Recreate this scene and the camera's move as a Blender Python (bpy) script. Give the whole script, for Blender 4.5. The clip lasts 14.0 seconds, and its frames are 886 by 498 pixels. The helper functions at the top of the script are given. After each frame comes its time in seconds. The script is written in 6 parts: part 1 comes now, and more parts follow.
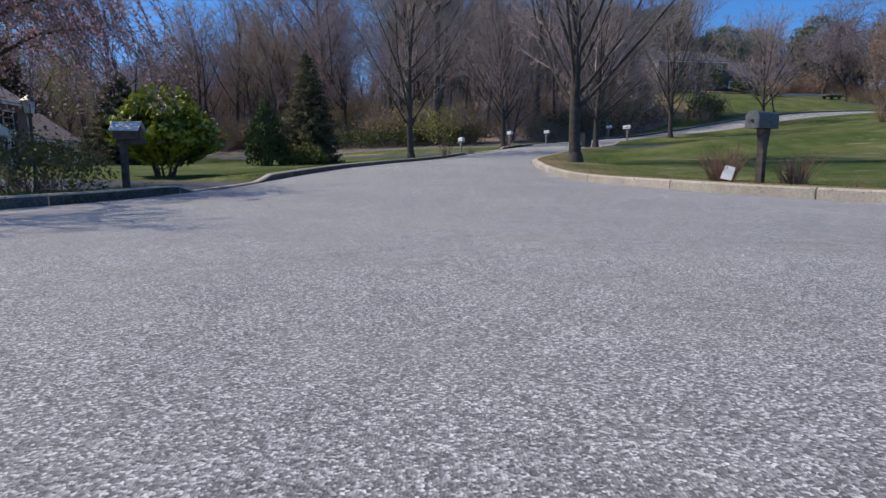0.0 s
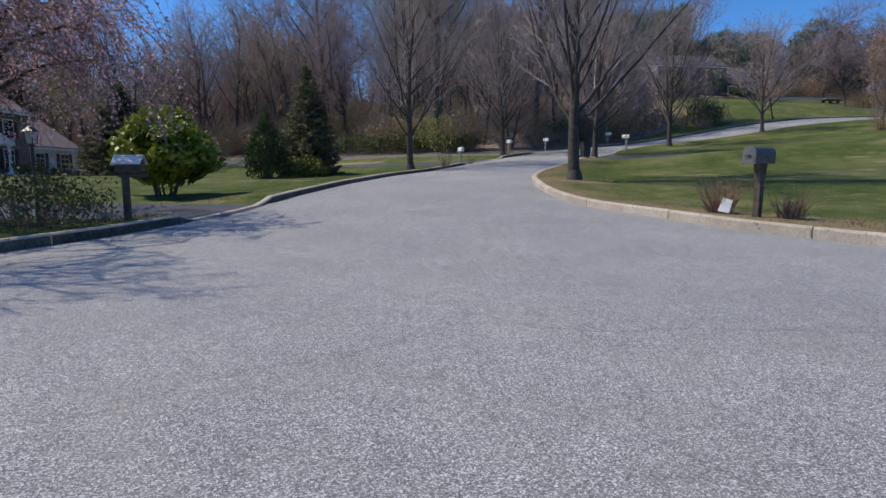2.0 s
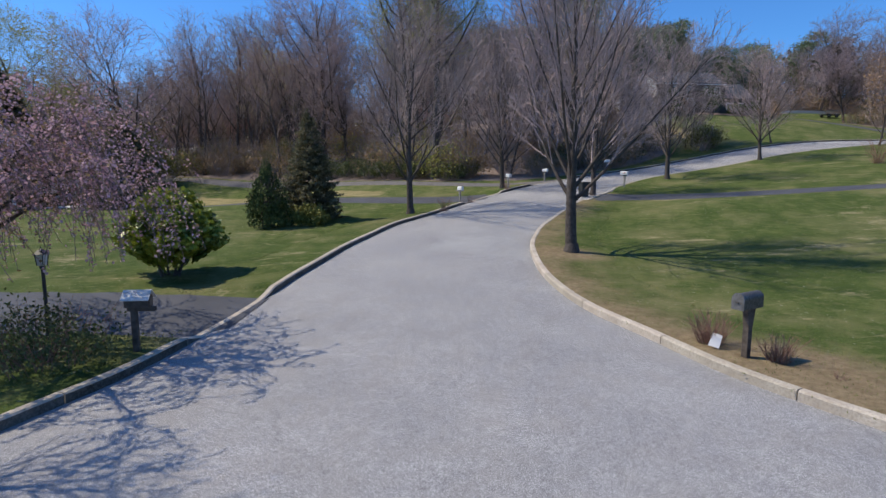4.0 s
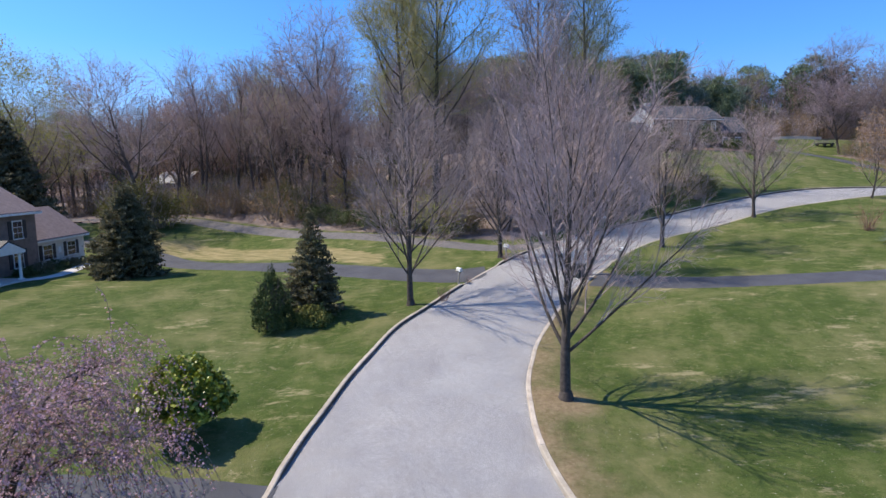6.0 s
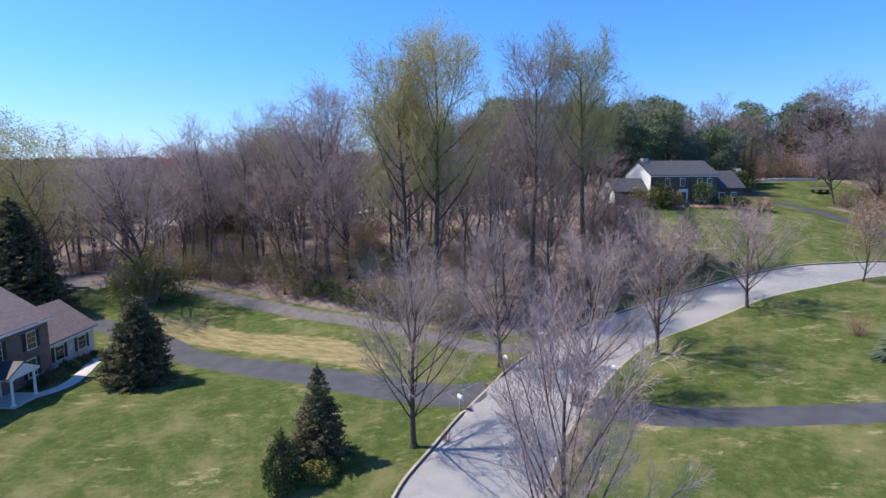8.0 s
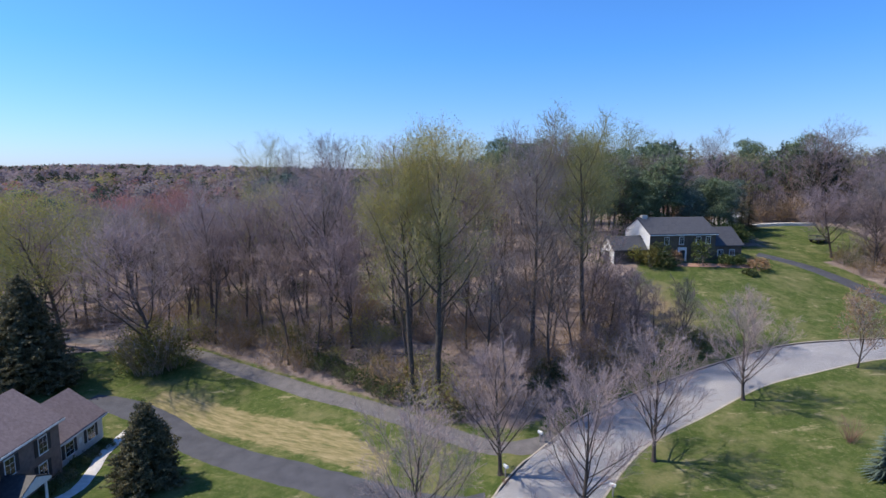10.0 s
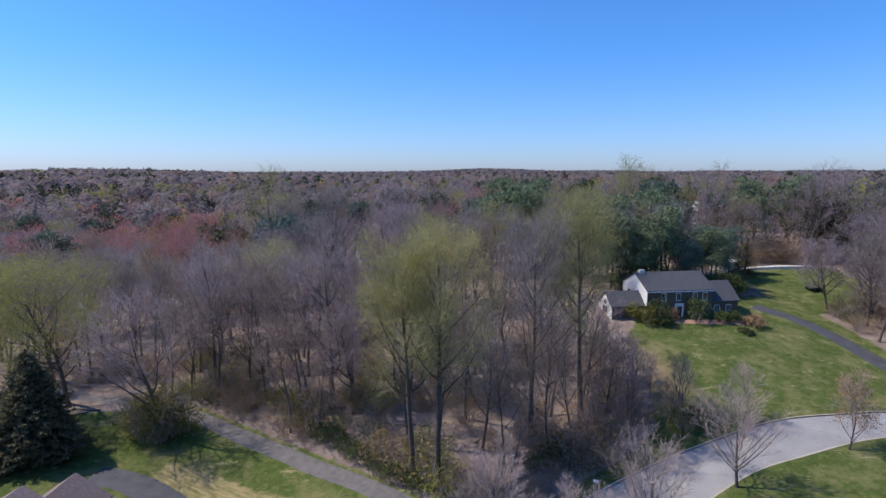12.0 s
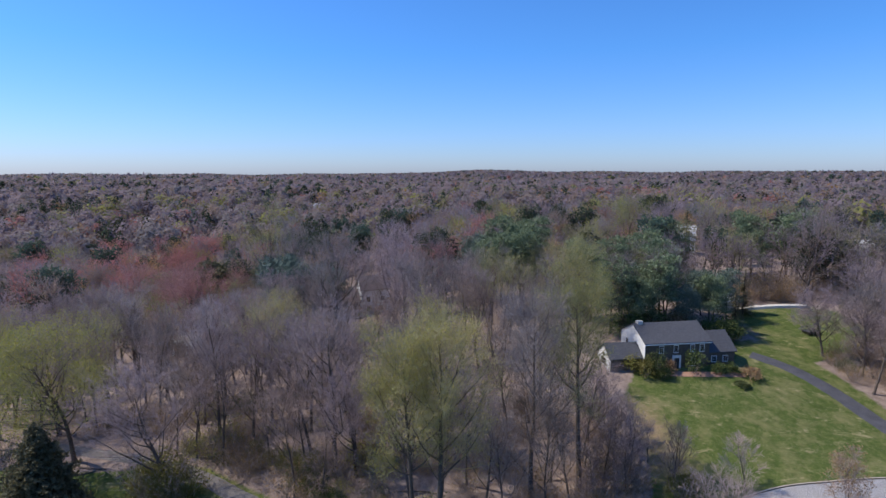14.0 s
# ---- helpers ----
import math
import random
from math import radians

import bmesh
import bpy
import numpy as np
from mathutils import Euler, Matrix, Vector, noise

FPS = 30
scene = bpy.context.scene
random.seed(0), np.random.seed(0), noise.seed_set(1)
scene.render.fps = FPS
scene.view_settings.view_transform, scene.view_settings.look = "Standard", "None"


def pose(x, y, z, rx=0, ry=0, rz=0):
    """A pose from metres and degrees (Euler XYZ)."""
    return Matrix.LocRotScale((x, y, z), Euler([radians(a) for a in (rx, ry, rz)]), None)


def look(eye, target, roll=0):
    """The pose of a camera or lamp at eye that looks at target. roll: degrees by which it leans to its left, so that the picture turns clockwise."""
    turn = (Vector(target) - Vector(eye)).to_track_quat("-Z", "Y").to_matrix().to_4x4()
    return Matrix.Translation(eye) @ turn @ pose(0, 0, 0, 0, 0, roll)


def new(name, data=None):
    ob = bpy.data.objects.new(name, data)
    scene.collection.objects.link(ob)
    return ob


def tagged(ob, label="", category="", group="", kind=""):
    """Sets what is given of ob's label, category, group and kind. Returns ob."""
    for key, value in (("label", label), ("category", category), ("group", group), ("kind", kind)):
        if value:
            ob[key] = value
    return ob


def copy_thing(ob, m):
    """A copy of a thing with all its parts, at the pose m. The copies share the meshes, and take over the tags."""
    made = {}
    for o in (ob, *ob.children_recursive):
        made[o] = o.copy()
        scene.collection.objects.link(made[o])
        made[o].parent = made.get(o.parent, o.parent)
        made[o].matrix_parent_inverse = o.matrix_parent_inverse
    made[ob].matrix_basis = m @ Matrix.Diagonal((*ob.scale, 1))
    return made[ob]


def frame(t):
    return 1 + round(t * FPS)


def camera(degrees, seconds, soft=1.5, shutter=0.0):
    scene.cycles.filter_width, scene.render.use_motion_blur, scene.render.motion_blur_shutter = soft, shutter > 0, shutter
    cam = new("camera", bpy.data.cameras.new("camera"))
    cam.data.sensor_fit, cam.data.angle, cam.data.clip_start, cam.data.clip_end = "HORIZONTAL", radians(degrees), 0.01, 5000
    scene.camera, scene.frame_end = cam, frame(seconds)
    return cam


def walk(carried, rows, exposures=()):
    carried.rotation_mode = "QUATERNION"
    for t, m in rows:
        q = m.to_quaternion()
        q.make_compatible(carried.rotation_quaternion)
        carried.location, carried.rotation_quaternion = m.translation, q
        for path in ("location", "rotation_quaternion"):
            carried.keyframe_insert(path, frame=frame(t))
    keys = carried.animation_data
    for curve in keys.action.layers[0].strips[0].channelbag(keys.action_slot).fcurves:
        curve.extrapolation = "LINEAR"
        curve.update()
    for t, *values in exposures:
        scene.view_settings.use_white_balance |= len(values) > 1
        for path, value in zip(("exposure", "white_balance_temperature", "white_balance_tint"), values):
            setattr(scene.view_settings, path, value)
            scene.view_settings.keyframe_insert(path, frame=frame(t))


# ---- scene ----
PATH = [
    (0, 0.085, 0.03, 0.22, 82.2, -0.009, 0.102),
    (0.5, 0.07, -0.024, 0.215, 82.203, -0.032, 0.075),
    (1, 0.058, -0.025, 0.318, 82.228, -0.031, 0.055),
    (1.5, 0.053, 0.001, 0.537, 82.253, -0.032, 0.03),
    (2, 0.08, 0.037, 0.824, 82.296, 0.033, 0.043),
    (2.5, 0.092, 0.045, 1.363, 82.329, 0.066, 0.061),
    (3, 0.108, 0.057, 2.149, 82.389, 0.028, 0.076),
    (3.2, 0.115, 0.06, 2.516, 82.395, 0.02, 0.075),
    (3.7, 0.102, 0.052, 3.179, 82.357, -0.019, 0.05),
    (4.25, 0.089, 0.044, 3.735, 82.314, -0.061, 0.022),
    (4.8, 0.075, 0.036, 4.616, 82.272, -0.104, -0.006),
    (5.3, 0.062, 0.028, 6.136, 82.234, -0.143, -0.031),
    (5.5, 0.054, 0.029, 6.978, 82.235, -0.128, -0.043),
    (6, 0.064, -0.036, 9.253, 82.224, -0.008, -0.092),
    (6.5, 0.106, -0.094, 11.557, 82.219, 0.098, -0.075),
    (7, 0.088, -0.117, 13.919, 82.22, 0.133, -0.117),
    (7.5, 0.053, -0.143, 16.317, 82.233, 0.177, -0.105),
    (8, 0.011, -0.155, 18.721, 82.24, 0.23, -0.098),
    (8.2, 0.012, -0.154, 19.686, 82.255, 0.216, -0.099),
    (10.5, -0.086, 0.031, 30.806, 82.286, -0.007, 0.058),
    (11, -0.09, 0.044, 33.222, 82.28, -0.079, 0.066),
    (11.5, -0.1, 0.069, 35.634, 82.259, -0.148, 0.052),
    (12, -0.115, 0.096, 38.04, 82.262, -0.122, 0.032),
    (12.5, -0.139, 0.095, 40.437, 82.265, -0.086, 0.009),
    (13, -0.169, 0.075, 42.815, 82.251, -0.035, 0.025),
    (13.5, -0.194, 0.059, 45.17, 82.226, 0.032, 0.031),
    (14, -0.205, 0.051, 47.517, 82.239, 0.072, 0.002),
]
cam = camera(77.0, 14.0)
walk(cam, [(row[0], pose(*row[1:])) for row in PATH],
     exposures=[(0, -0.3, 6720, 6), (3, -0.25, 6720, 6), (5.5, 0.2, 6680, 8), (7, 0.34, 6550, 10), (8, 0.34, 6550, 10), (10.5, 0.06, 6450, 10), (14, -0.03, 6500, 10)])

# ---- world and sun ----
SUN_ELEV, SUN_DIR = radians(53), Vector((-1.0, 0.16, 0)).normalized()
world = bpy.data.worlds.new("sky")
scene.world = world
world.use_nodes = True
wn = world.node_tree.nodes
sky = wn.new("ShaderNodeTexSky")
sky.sky_type = 'NISHITA'
sky.sun_disc = False
sky.sun_elevation = SUN_ELEV
sky.sun_rotation = math.atan2(SUN_DIR.x, SUN_DIR.y)
sky.altitude = 100
sky.air_density = 1.0
sky.dust_density = 0.5
sky.ozone_density = 1.2
wn["Background"].inputs["Strength"].default_value = 0.12
deep = wn.new("ShaderNodeMix")
deep.data_type, deep.blend_type = 'RGBA', 'MULTIPLY'
deep.inputs[0].default_value = 1.0
# the blue deepens overhead, haze whitens it towards the horizon
up_ = wn.new("ShaderNodeSeparateXYZ")
world.node_tree.links.new(wn.new("ShaderNodeTexCoord").outputs["Generated"], up_.inputs[0])
haze = wn.new("ShaderNodeValToRGB")
haze.color_ramp.elements[0].position, haze.color_ramp.elements[0].color = 0.0, (0.67, 0.85, 1.44, 1)
haze.color_ramp.elements[1].position, haze.color_ramp.elements[1].color = 0.2, (0.415, 0.89, 1.575, 1)
world.node_tree.links.new(up_.outputs[2], haze.inputs["Fac"])
world.node_tree.links.new(haze.outputs["Color"], deep.inputs[7])
world.node_tree.links.new(sky.outputs[0], deep.inputs[6])
world.node_tree.links.new(deep.outputs[2], wn["Background"].inputs["Color"])
sun = new("sun", bpy.data.lights.new("sun", 'SUN'))
sun.data.energy = 5.0
sun.data.angle = radians(0.53)
sun.data.color = (1.0, 0.9, 0.765)
sun_at = SUN_DIR * math.cos(SUN_ELEV) + Vector((0, 0, math.sin(SUN_ELEV)))
sun.matrix_world = look(sun_at * 200, (0, 0, 0))


# ---- materials ----
def mat(name, a, b, scale=4.0, detail=4.0, rough=0.85, bump=0.0, bump_scale=None, fine=None, fine_scale=60.0,
        fine_amount=0.35, metal=0.0, per_object=0.0, per_island=0.0, spec=0.3, trans=0.0):
    """Two base colours mixed by a broad noise, with a finer grain over it, relief and a little variation from piece to piece."""
    m = bpy.data.materials.new(name)
    m.use_nodes = True
    n, l = m.node_tree.nodes, m.node_tree.links
    p = n["Principled BSDF"]
    co = n.new("ShaderNodeTexCoord")
    t = n.new("ShaderNodeTexNoise")
    t.inputs["Scale"].default_value = scale
    t.inputs["Detail"].default_value = detail
    l.new(co.outputs["Object"], t.inputs["Vector"])
    r = n.new("ShaderNodeValToRGB")
    r.color_ramp.elements[0].position, r.color_ramp.elements[1].position = 0.32, 0.68
    r.color_ramp.elements[0].color, r.color_ramp.elements[1].color = (*a, 1), (*b, 1)
    l.new(t.outputs["Fac"], r.inputs["Fac"])
    colour = r.outputs["Color"]
    t2 = n.new("ShaderNodeTexNoise")
    t2.inputs["Scale"].default_value = fine_scale
    t2.inputs["Detail"].default_value = 3
    l.new(co.outputs["Object"], t2.inputs["Vector"])
    if fine is not None:
        mx = n.new("ShaderNodeMix")
        mx.data_type = 'RGBA'
        rr = n.new("ShaderNodeValToRGB")
        rr.color_ramp.elements[0].position, rr.color_ramp.elements[1].position = 0.45, 0.62
        rr.color_ramp.elements[0].color, rr.color_ramp.elements[1].color = (0, 0, 0, 1), (fine_amount,) * 3 + (1,)
        l.new(t2.outputs["Fac"], rr.inputs["Fac"])
        l.new(rr.outputs["Color"], mx.inputs[0])
        l.new(colour, mx.inputs[6])
        mx.inputs[7].default_value = (*fine, 1)
        colour = mx.outputs[2]
    if per_object or per_island:
        hs = n.new("ShaderNodeHueSaturation")
        if per_object:
            src = n.new("ShaderNodeObjectInfo").outputs["Random"]
        else:
            src = n.new("ShaderNodeNewGeometry").outputs["Random Per Island"]
        amount = per_object or per_island
        mr = n.new("ShaderNodeMapRange")
        mr.inputs["To Min"].default_value, mr.inputs["To Max"].default_value = 1 - amount, 1 + amount
        l.new(src, mr.inputs["Value"])
        l.new(mr.outputs[0], hs.inputs["Value"])
        mr2 = n.new("ShaderNodeMapRange")
        mr2.inputs["To Min"].default_value, mr2.inputs["To Max"].default_value = 0.5 + 0.06 * amount, 0.5 - 0.06 * amount
        l.new(src, mr2.inputs["Value"])
        l.new(mr2.outputs[0], hs.inputs["Hue"])
        l.new(colour, hs.inputs["Color"])
        colour = hs.outputs["Color"]
    l.new(colour, p.inputs["Base Color"])
    p.inputs["Roughness"].default_value = rough
    p.inputs["Metallic"].default_value = metal
    p.inputs["Specular IOR Level"].default_value = spec
    if trans:
        tr = n.new("ShaderNodeBsdfTranslucent")
        l.new(colour, tr.inputs["Color"])
        ms = n.new("ShaderNodeMixShader")
        ms.inputs[0].default_value = trans
        l.new(p.outputs[0], ms.inputs[1])
        l.new(tr.outputs[0], ms.inputs[2])
        l.new(ms.outputs[0], n["Material Output"].inputs["Surface"])
    if bump:
        bn = n.new("ShaderNodeBump")
        bn.inputs["Strength"].default_value = bump
        bn.inputs["Distance"].default_value = 0.02
        if bump_scale:
            t3 = n.new("ShaderNodeTexNoise")
            t3.inputs["Scale"].default_value = bump_scale
            t3.inputs["Detail"].default_value = 4
            l.new(co.outputs["Object"], t3.inputs["Vector"])
            l.new(t3.outputs["Fac"], bn.inputs["Height"])
        else:
            l.new(t2.outputs["Fac"], bn.inputs["Height"])
        l.new(bn.outputs[0], p.inputs["Normal"])
    return m


def ramp(n, l, src, stops):
    r = n.new("ShaderNodeValToRGB")
    el = r.color_ramp.elements
    while len(el) < len(stops):
        el.new(0.5)
    for e, (pos, c) in zip(el, stops):
        e.position, e.color = pos, (*c, 1) if len(c) == 3 else c
    l.new(src, r.inputs["Fac"])
    return r.outputs["Color"]


def mixed(n, l, fac, a, b, mode='MIX'):
    mx = n.new("ShaderNodeMix")
    mx.data_type, mx.blend_type = 'RGBA', mode
    for sock, v in ((mx.inputs[0], fac), (mx.inputs[6], a), (mx.inputs[7], b)):
        if isinstance(v, (int, float)):
            sock.default_value = v
        elif isinstance(v, tuple):
            sock.default_value = (*v, 1)
        else:
            l.new(v, sock)
    return mx.outputs[2]


def noise_of(n, l, co, scale, detail=4, rough=0.55, stretch=None, turn=None):
    t = n.new("ShaderNodeTexNoise")
    t.inputs["Scale"].default_value, t.inputs["Detail"].default_value = scale, detail
    t.inputs["Roughness"].default_value = rough
    if stretch:
        mp = n.new("ShaderNodeMapping")
        if turn is not None:
            mp.vector_type = 'TEXTURE'
            mp.inputs["Rotation"].default_value = (0, 0, radians(turn))
        mp.inputs["Scale"].default_value = stretch
        l.new(co, mp.inputs["Vector"])
        co = mp.outputs[0]
    l.new(co, t.inputs["Vector"])
    return t.outputs["Fac"]


def road_material():
    """Old pale asphalt: light and dark aggregate, worn wheel tracks, patches and hairline cracks."""
    m = bpy.data.materials.new("asphalt_pale")
    m.use_nodes = True
    n, l = m.node_tree.nodes, m.node_tree.links
    p = n["Principled BSDF"]
    co = n.new("ShaderNodeTexCoord").outputs["Object"]
    vo = n.new("ShaderNodeTexVoronoi")
    vo.inputs["Scale"].default_value = 165
    l.new(co, vo.inputs["Vector"])
    sep = n.new("ShaderNodeSeparateColor")
    l.new(vo.outputs["Color"], sep.inputs[0])
    stone = ramp(n, l, sep.outputs[0], [(0.0, (0.10, 0.098, 0.10)), (0.4, (0.21, 0.207, 0.21)), (0.75, (0.36, 0.353, 0.352)), (1.0, (0.72, 0.71, 0.70))])
    broad = ramp(n, l, noise_of(n, l, co, 0.35, 5, 0.6), [(0.3, (0.84, 0.84, 0.86)), (0.7, (1.1, 1.09, 1.08))])
    mid = ramp(n, l, noise_of(n, l, co, 6.0, 6, 0.7), [(0.3, (0.86, 0.86, 0.86)), (0.7, (1.12, 1.12, 1.12))])
    c = mixed(n, l, 1.0, stone, broad, 'MULTIPLY')
    c = mixed(n, l, 1.0, c, mid, 'MULTIPLY')
    warm = ramp(n, l, noise_of(n, l, co, 1.3, 3), [(0.45, (0, 0, 0)), (0.75, (0.35, 0.35, 0.35))])
    c = mixed(n, l, warm, c, (0.26, 0.235, 0.21))
    wob = n.new("ShaderNodeVectorMath")
    wob.operation = 'ADD'
    wn_ = n.new("ShaderNodeTexNoise")
    wn_.inputs["Scale"].default_value, wn_.inputs["Detail"].default_value = 0.9, 5
    l.new(co, wn_.inputs["Vector"])
    l.new(co, wob.inputs[0])
    l.new(wn_.outputs["Color"], wob.inputs[1])
    cr = n.new("ShaderNodeTexVoronoi")
    cr.feature = 'DISTANCE_TO_EDGE'
    cr.inputs["Scale"].default_value = 0.16
    l.new(wob.outputs[0], cr.inputs["Vector"])
    crack = ramp(n, l, cr.outputs["Distance"], [(0.0, (0.8, 0.8, 0.8)), (0.0035, (1, 1, 1))])
    c = mixed(n, l, 1.0, c, crack, 'MULTIPLY')
    seal = ramp(n, l, noise_of(n, l, co, 0.6, 6, 0.75, (1.0, 0.35, 1.0)), [(0.56, (1, 1, 1)), (0.7, (0.88, 0.88, 0.9))])
    c = mixed(n, l, 1.0, c, seal, 'MULTIPLY')
    l.new(c, p.inputs["Base Color"])
    p.inputs["Roughness"].default_value = 0.8
    p.inputs["Specular IOR Level"].default_value = 0.35
    bn = n.new("ShaderNodeBump")
    bn.inputs["Strength"].default_value, bn.inputs["Distance"].default_value = 0.7, 0.004
    l.new(vo.outputs["Distance"], bn.inputs["Height"])
    l.new(bn.outputs[0], p.inputs["Normal"])
    return m


def ground_material():
    """Spring lawn with worn, strawy patches, going over to leaf litter under the trees and to mown hay; the zones are painted as attributes."""
    m = bpy.data.materials.new("lawn_and_litter")
    m.use_nodes = True
    n, l = m.node_tree.nodes, m.node_tree.links
    p = n["Principled BSDF"]
    co = n.new("ShaderNodeTexCoord").outputs["Object"]
    wood = n.new("ShaderNodeAttribute")
    wood.attribute_name = "wood"
    hay = n.new("ShaderNodeAttribute")
    hay.attribute_name = "hay"
    bare = n.new("ShaderNodeAttribute")
    bare.attribute_name = "bare"
    g = ramp(n, l, noise_of(n, l, co, 0.9, 6, 0.65), [(0.3, (0.052, 0.08, 0.02)), (0.53, (0.082, 0.111, 0.031)), (0.75, (0.145, 0.156, 0.058))])
    blades = ramp(n, l, noise_of(n, l, co, 34, 3, 0.7), [(0.3, (0.55, 0.56, 0.5)), (0.7, (1.25, 1.27, 1.2))])
    g = mixed(n, l, 1.0, g, blades, 'MULTIPLY')
    dry = ramp(n, l, noise_of(n, l, co, 0.22, 6, 0.7), [(0.48, (0, 0, 0)), (0.66, (0.75, 0.75, 0.75))])
    g = mixed(n, l, dry, g, (0.2, 0.185, 0.085))
    patch = ramp(n, l, noise_of(n, l, co, 2.3, 6, 0.75), [(0.53, (0, 0, 0)), (0.75, (0.6, 0.6, 0.6))])
    g = mixed(n, l, patch, g, (0.23, 0.205, 0.1))
    worn = ramp(n, l, noise_of(n, l, co, 0.42, 8, 0.82, (0.6, 1.5, 1.0)), [(0.57, (0, 0, 0)), (0.63, (0.7, 0.7, 0.7))])
    g = mixed(n, l, worn, g, (0.34, 0.29, 0.165))
    speck = ramp(n, l, noise_of(n, l, co, 11, 2, 0.5), [(0.7, (0, 0, 0)), (0.74, (0.7, 0.7, 0.7))])
    g = mixed(n, l, speck, g, (0.42, 0.4, 0.3))
    soil = ramp(n, l, noise_of(n, l, co, 5, 5, 0.7), [(0.3, (0.17, 0.12, 0.07)), (0.7, (0.31, 0.24, 0.145))])
    edge_n = noise_of(n, l, co, 0.8, 5, 0.65)

    def zone(attr, lo=0.35, hi=0.65):
        ad = n.new("ShaderNodeMath")
        ad.operation = 'ADD'
        l.new(attr.outputs["Fac"], ad.inputs[0])
        l.new(edge_n, ad.inputs[1])
        mr = n.new("ShaderNodeMapRange")
        mr.inputs["From Min"].default_value, mr.inputs["From Max"].default_value = lo + 0.5, hi + 0.5
        l.new(ad.outputs[0], mr.inputs["Value"])
        return mr.outputs[0]
    g = mixed(n, l, zone(bare, 0.2, 0.8), g, soil)
    straw = ramp(n, l, noise_of(n, l, co, 2.4, 6, 0.7, (7.0, 1.0, 1.0), -29), [(0.34, (0.12, 0.13, 0.048)), (0.5, (0.25, 0.21, 0.1)), (0.66, (0.37, 0.3, 0.165))])
    g = mixed(n, l, zone(hay), g, straw)
    litter = ramp(n, l, noise_of(n, l, co, 0.6, 8, 0.75), [(0.28, (0.13, 0.1, 0.088)), (0.5, (0.24, 0.186, 0.16)), (0.72, (0.36, 0.288, 0.25))])
    lf = ramp(n, l, noise_of(n, l, co, 18, 3, 0.7), [(0.3, (0.7, 0.7, 0.7)), (0.7, (1.25, 1.25, 1.25))])
    litter = mixed(n, l, 1.0, litter, lf, 'MULTIPLY')
    g = mixed(n, l, zone(wood), g, litter)
    # ground darkened by distance to a crown tone, hiding pale gaps between far trees
    far_dark = n.new("ShaderNodeAttribute")
    far_dark.attribute_name = "far_dark"
    g = mixed(n, l, far_dark.outputs["Fac"], g, (0.11, 0.09, 0.088))
    l.new(g, p.inputs["Base Color"])
    p.inputs["Roughness"].default_value = 0.95
    p.inputs["Specular IOR Level"].default_value = 0.1
    bn = n.new("ShaderNodeBump")
    bn.inputs["Strength"].default_value, bn.inputs["Distance"].default_value = 0.8, 0.05
    l.new(noise_of(n, l, co, 30, 4, 0.7), bn.inputs["Height"])
    l.new(bn.outputs[0], p.inputs["Normal"])
    return m


def crown_material():
    """Twigs and young leaves of the massed wood: each tree's own colour, with grain from twig to twig."""
    m = mat("massed_crowns", (0.8, 0.8, 0.8), (1.2, 1.2, 1.2), 0.3, 4, 0.92, per_island=0.06, trans=0.5)
    n, l = m.node_tree.nodes, m.node_tree.links
    tint = n.new("ShaderNodeAttribute")
    tint.attribute_name = "tint"
    hs = next(k for k in n if k.type == 'HUE_SAT')
    c = mixed(n, l, 1.0, hs.inputs["Color"].links[0].from_socket, tint.outputs["Color"], 'MULTIPLY')
    l.new(c, hs.inputs["Color"])
    return m


M_ROAD = road_material()
M_GROUND = ground_material()
M_DRIVE = mat("asphalt_dark", (0.045, 0.046, 0.054), (0.078, 0.079, 0.09), 0.7, 5, 0.75, 0.5, None, (0.13, 0.13, 0.14), 70, 0.5)
M_TRACK = mat("gravel_track", (0.08, 0.075, 0.076), (0.14, 0.13, 0.128), 1.2, 6, 0.9, 0.7, None, (0.26, 0.24, 0.23), 35, 0.5)
M_KERB = mat("kerb_concrete", (0.38, 0.325, 0.26), (0.54, 0.475, 0.39), 1.5, 6, 0.9, 0.5, None, (0.27, 0.225, 0.18), 25, 0.4, per_object=0.1)
# shade put into the colour: darker concrete for the face turned from the sun
M_KERB_SHADE = mat("kerb_shaded_face", (0.04, 0.036, 0.03), (0.11, 0.1, 0.085), 2.2, 7, 0.95, 0.6, None, (0.2, 0.185, 0.16), 22, 0.4, per_object=0.2)
M_PATH = mat("path_concrete", (0.5, 0.49, 0.46), (0.62, 0.6, 0.57), 2, 5, 0.9, 0.3)
M_BARK = mat("bark_grey_brown", (0.055, 0.046, 0.04), (0.12, 0.1, 0.087), 6, 6, 0.95, 0.9, 14, (0.05, 0.04, 0.035), 30, 0.6, per_object=0.12)
M_BARK_DARK = mat("bark_dark", (0.065, 0.052, 0.045), (0.135, 0.11, 0.094), 5, 6, 0.95, 0.9, 12, per_object=0.15)
M_TWIG = mat("twigs_mauve_grey", (0.33, 0.25, 0.235), (0.46, 0.36, 0.34), 1.1, 4, 0.9, per_object=0.12)
M_TWIG_WOOD = mat("twigs_mauve_brown", (0.26, 0.206, 0.21), (0.365, 0.292, 0.295), 0.35, 4, 0.9, per_object=0.25, trans=0.4)
M_TWIG_ASH = mat("twigs_ash_grey", (0.23, 0.2, 0.195), (0.34, 0.295, 0.285), 0.35, 4, 0.9, per_object=0.25, trans=0.4)
M_TWIG_RUSSET = mat("twigs_russet", (0.235, 0.183, 0.162), (0.325, 0.258, 0.23), 0.35, 4, 0.9, per_object=0.25, trans=0.4)
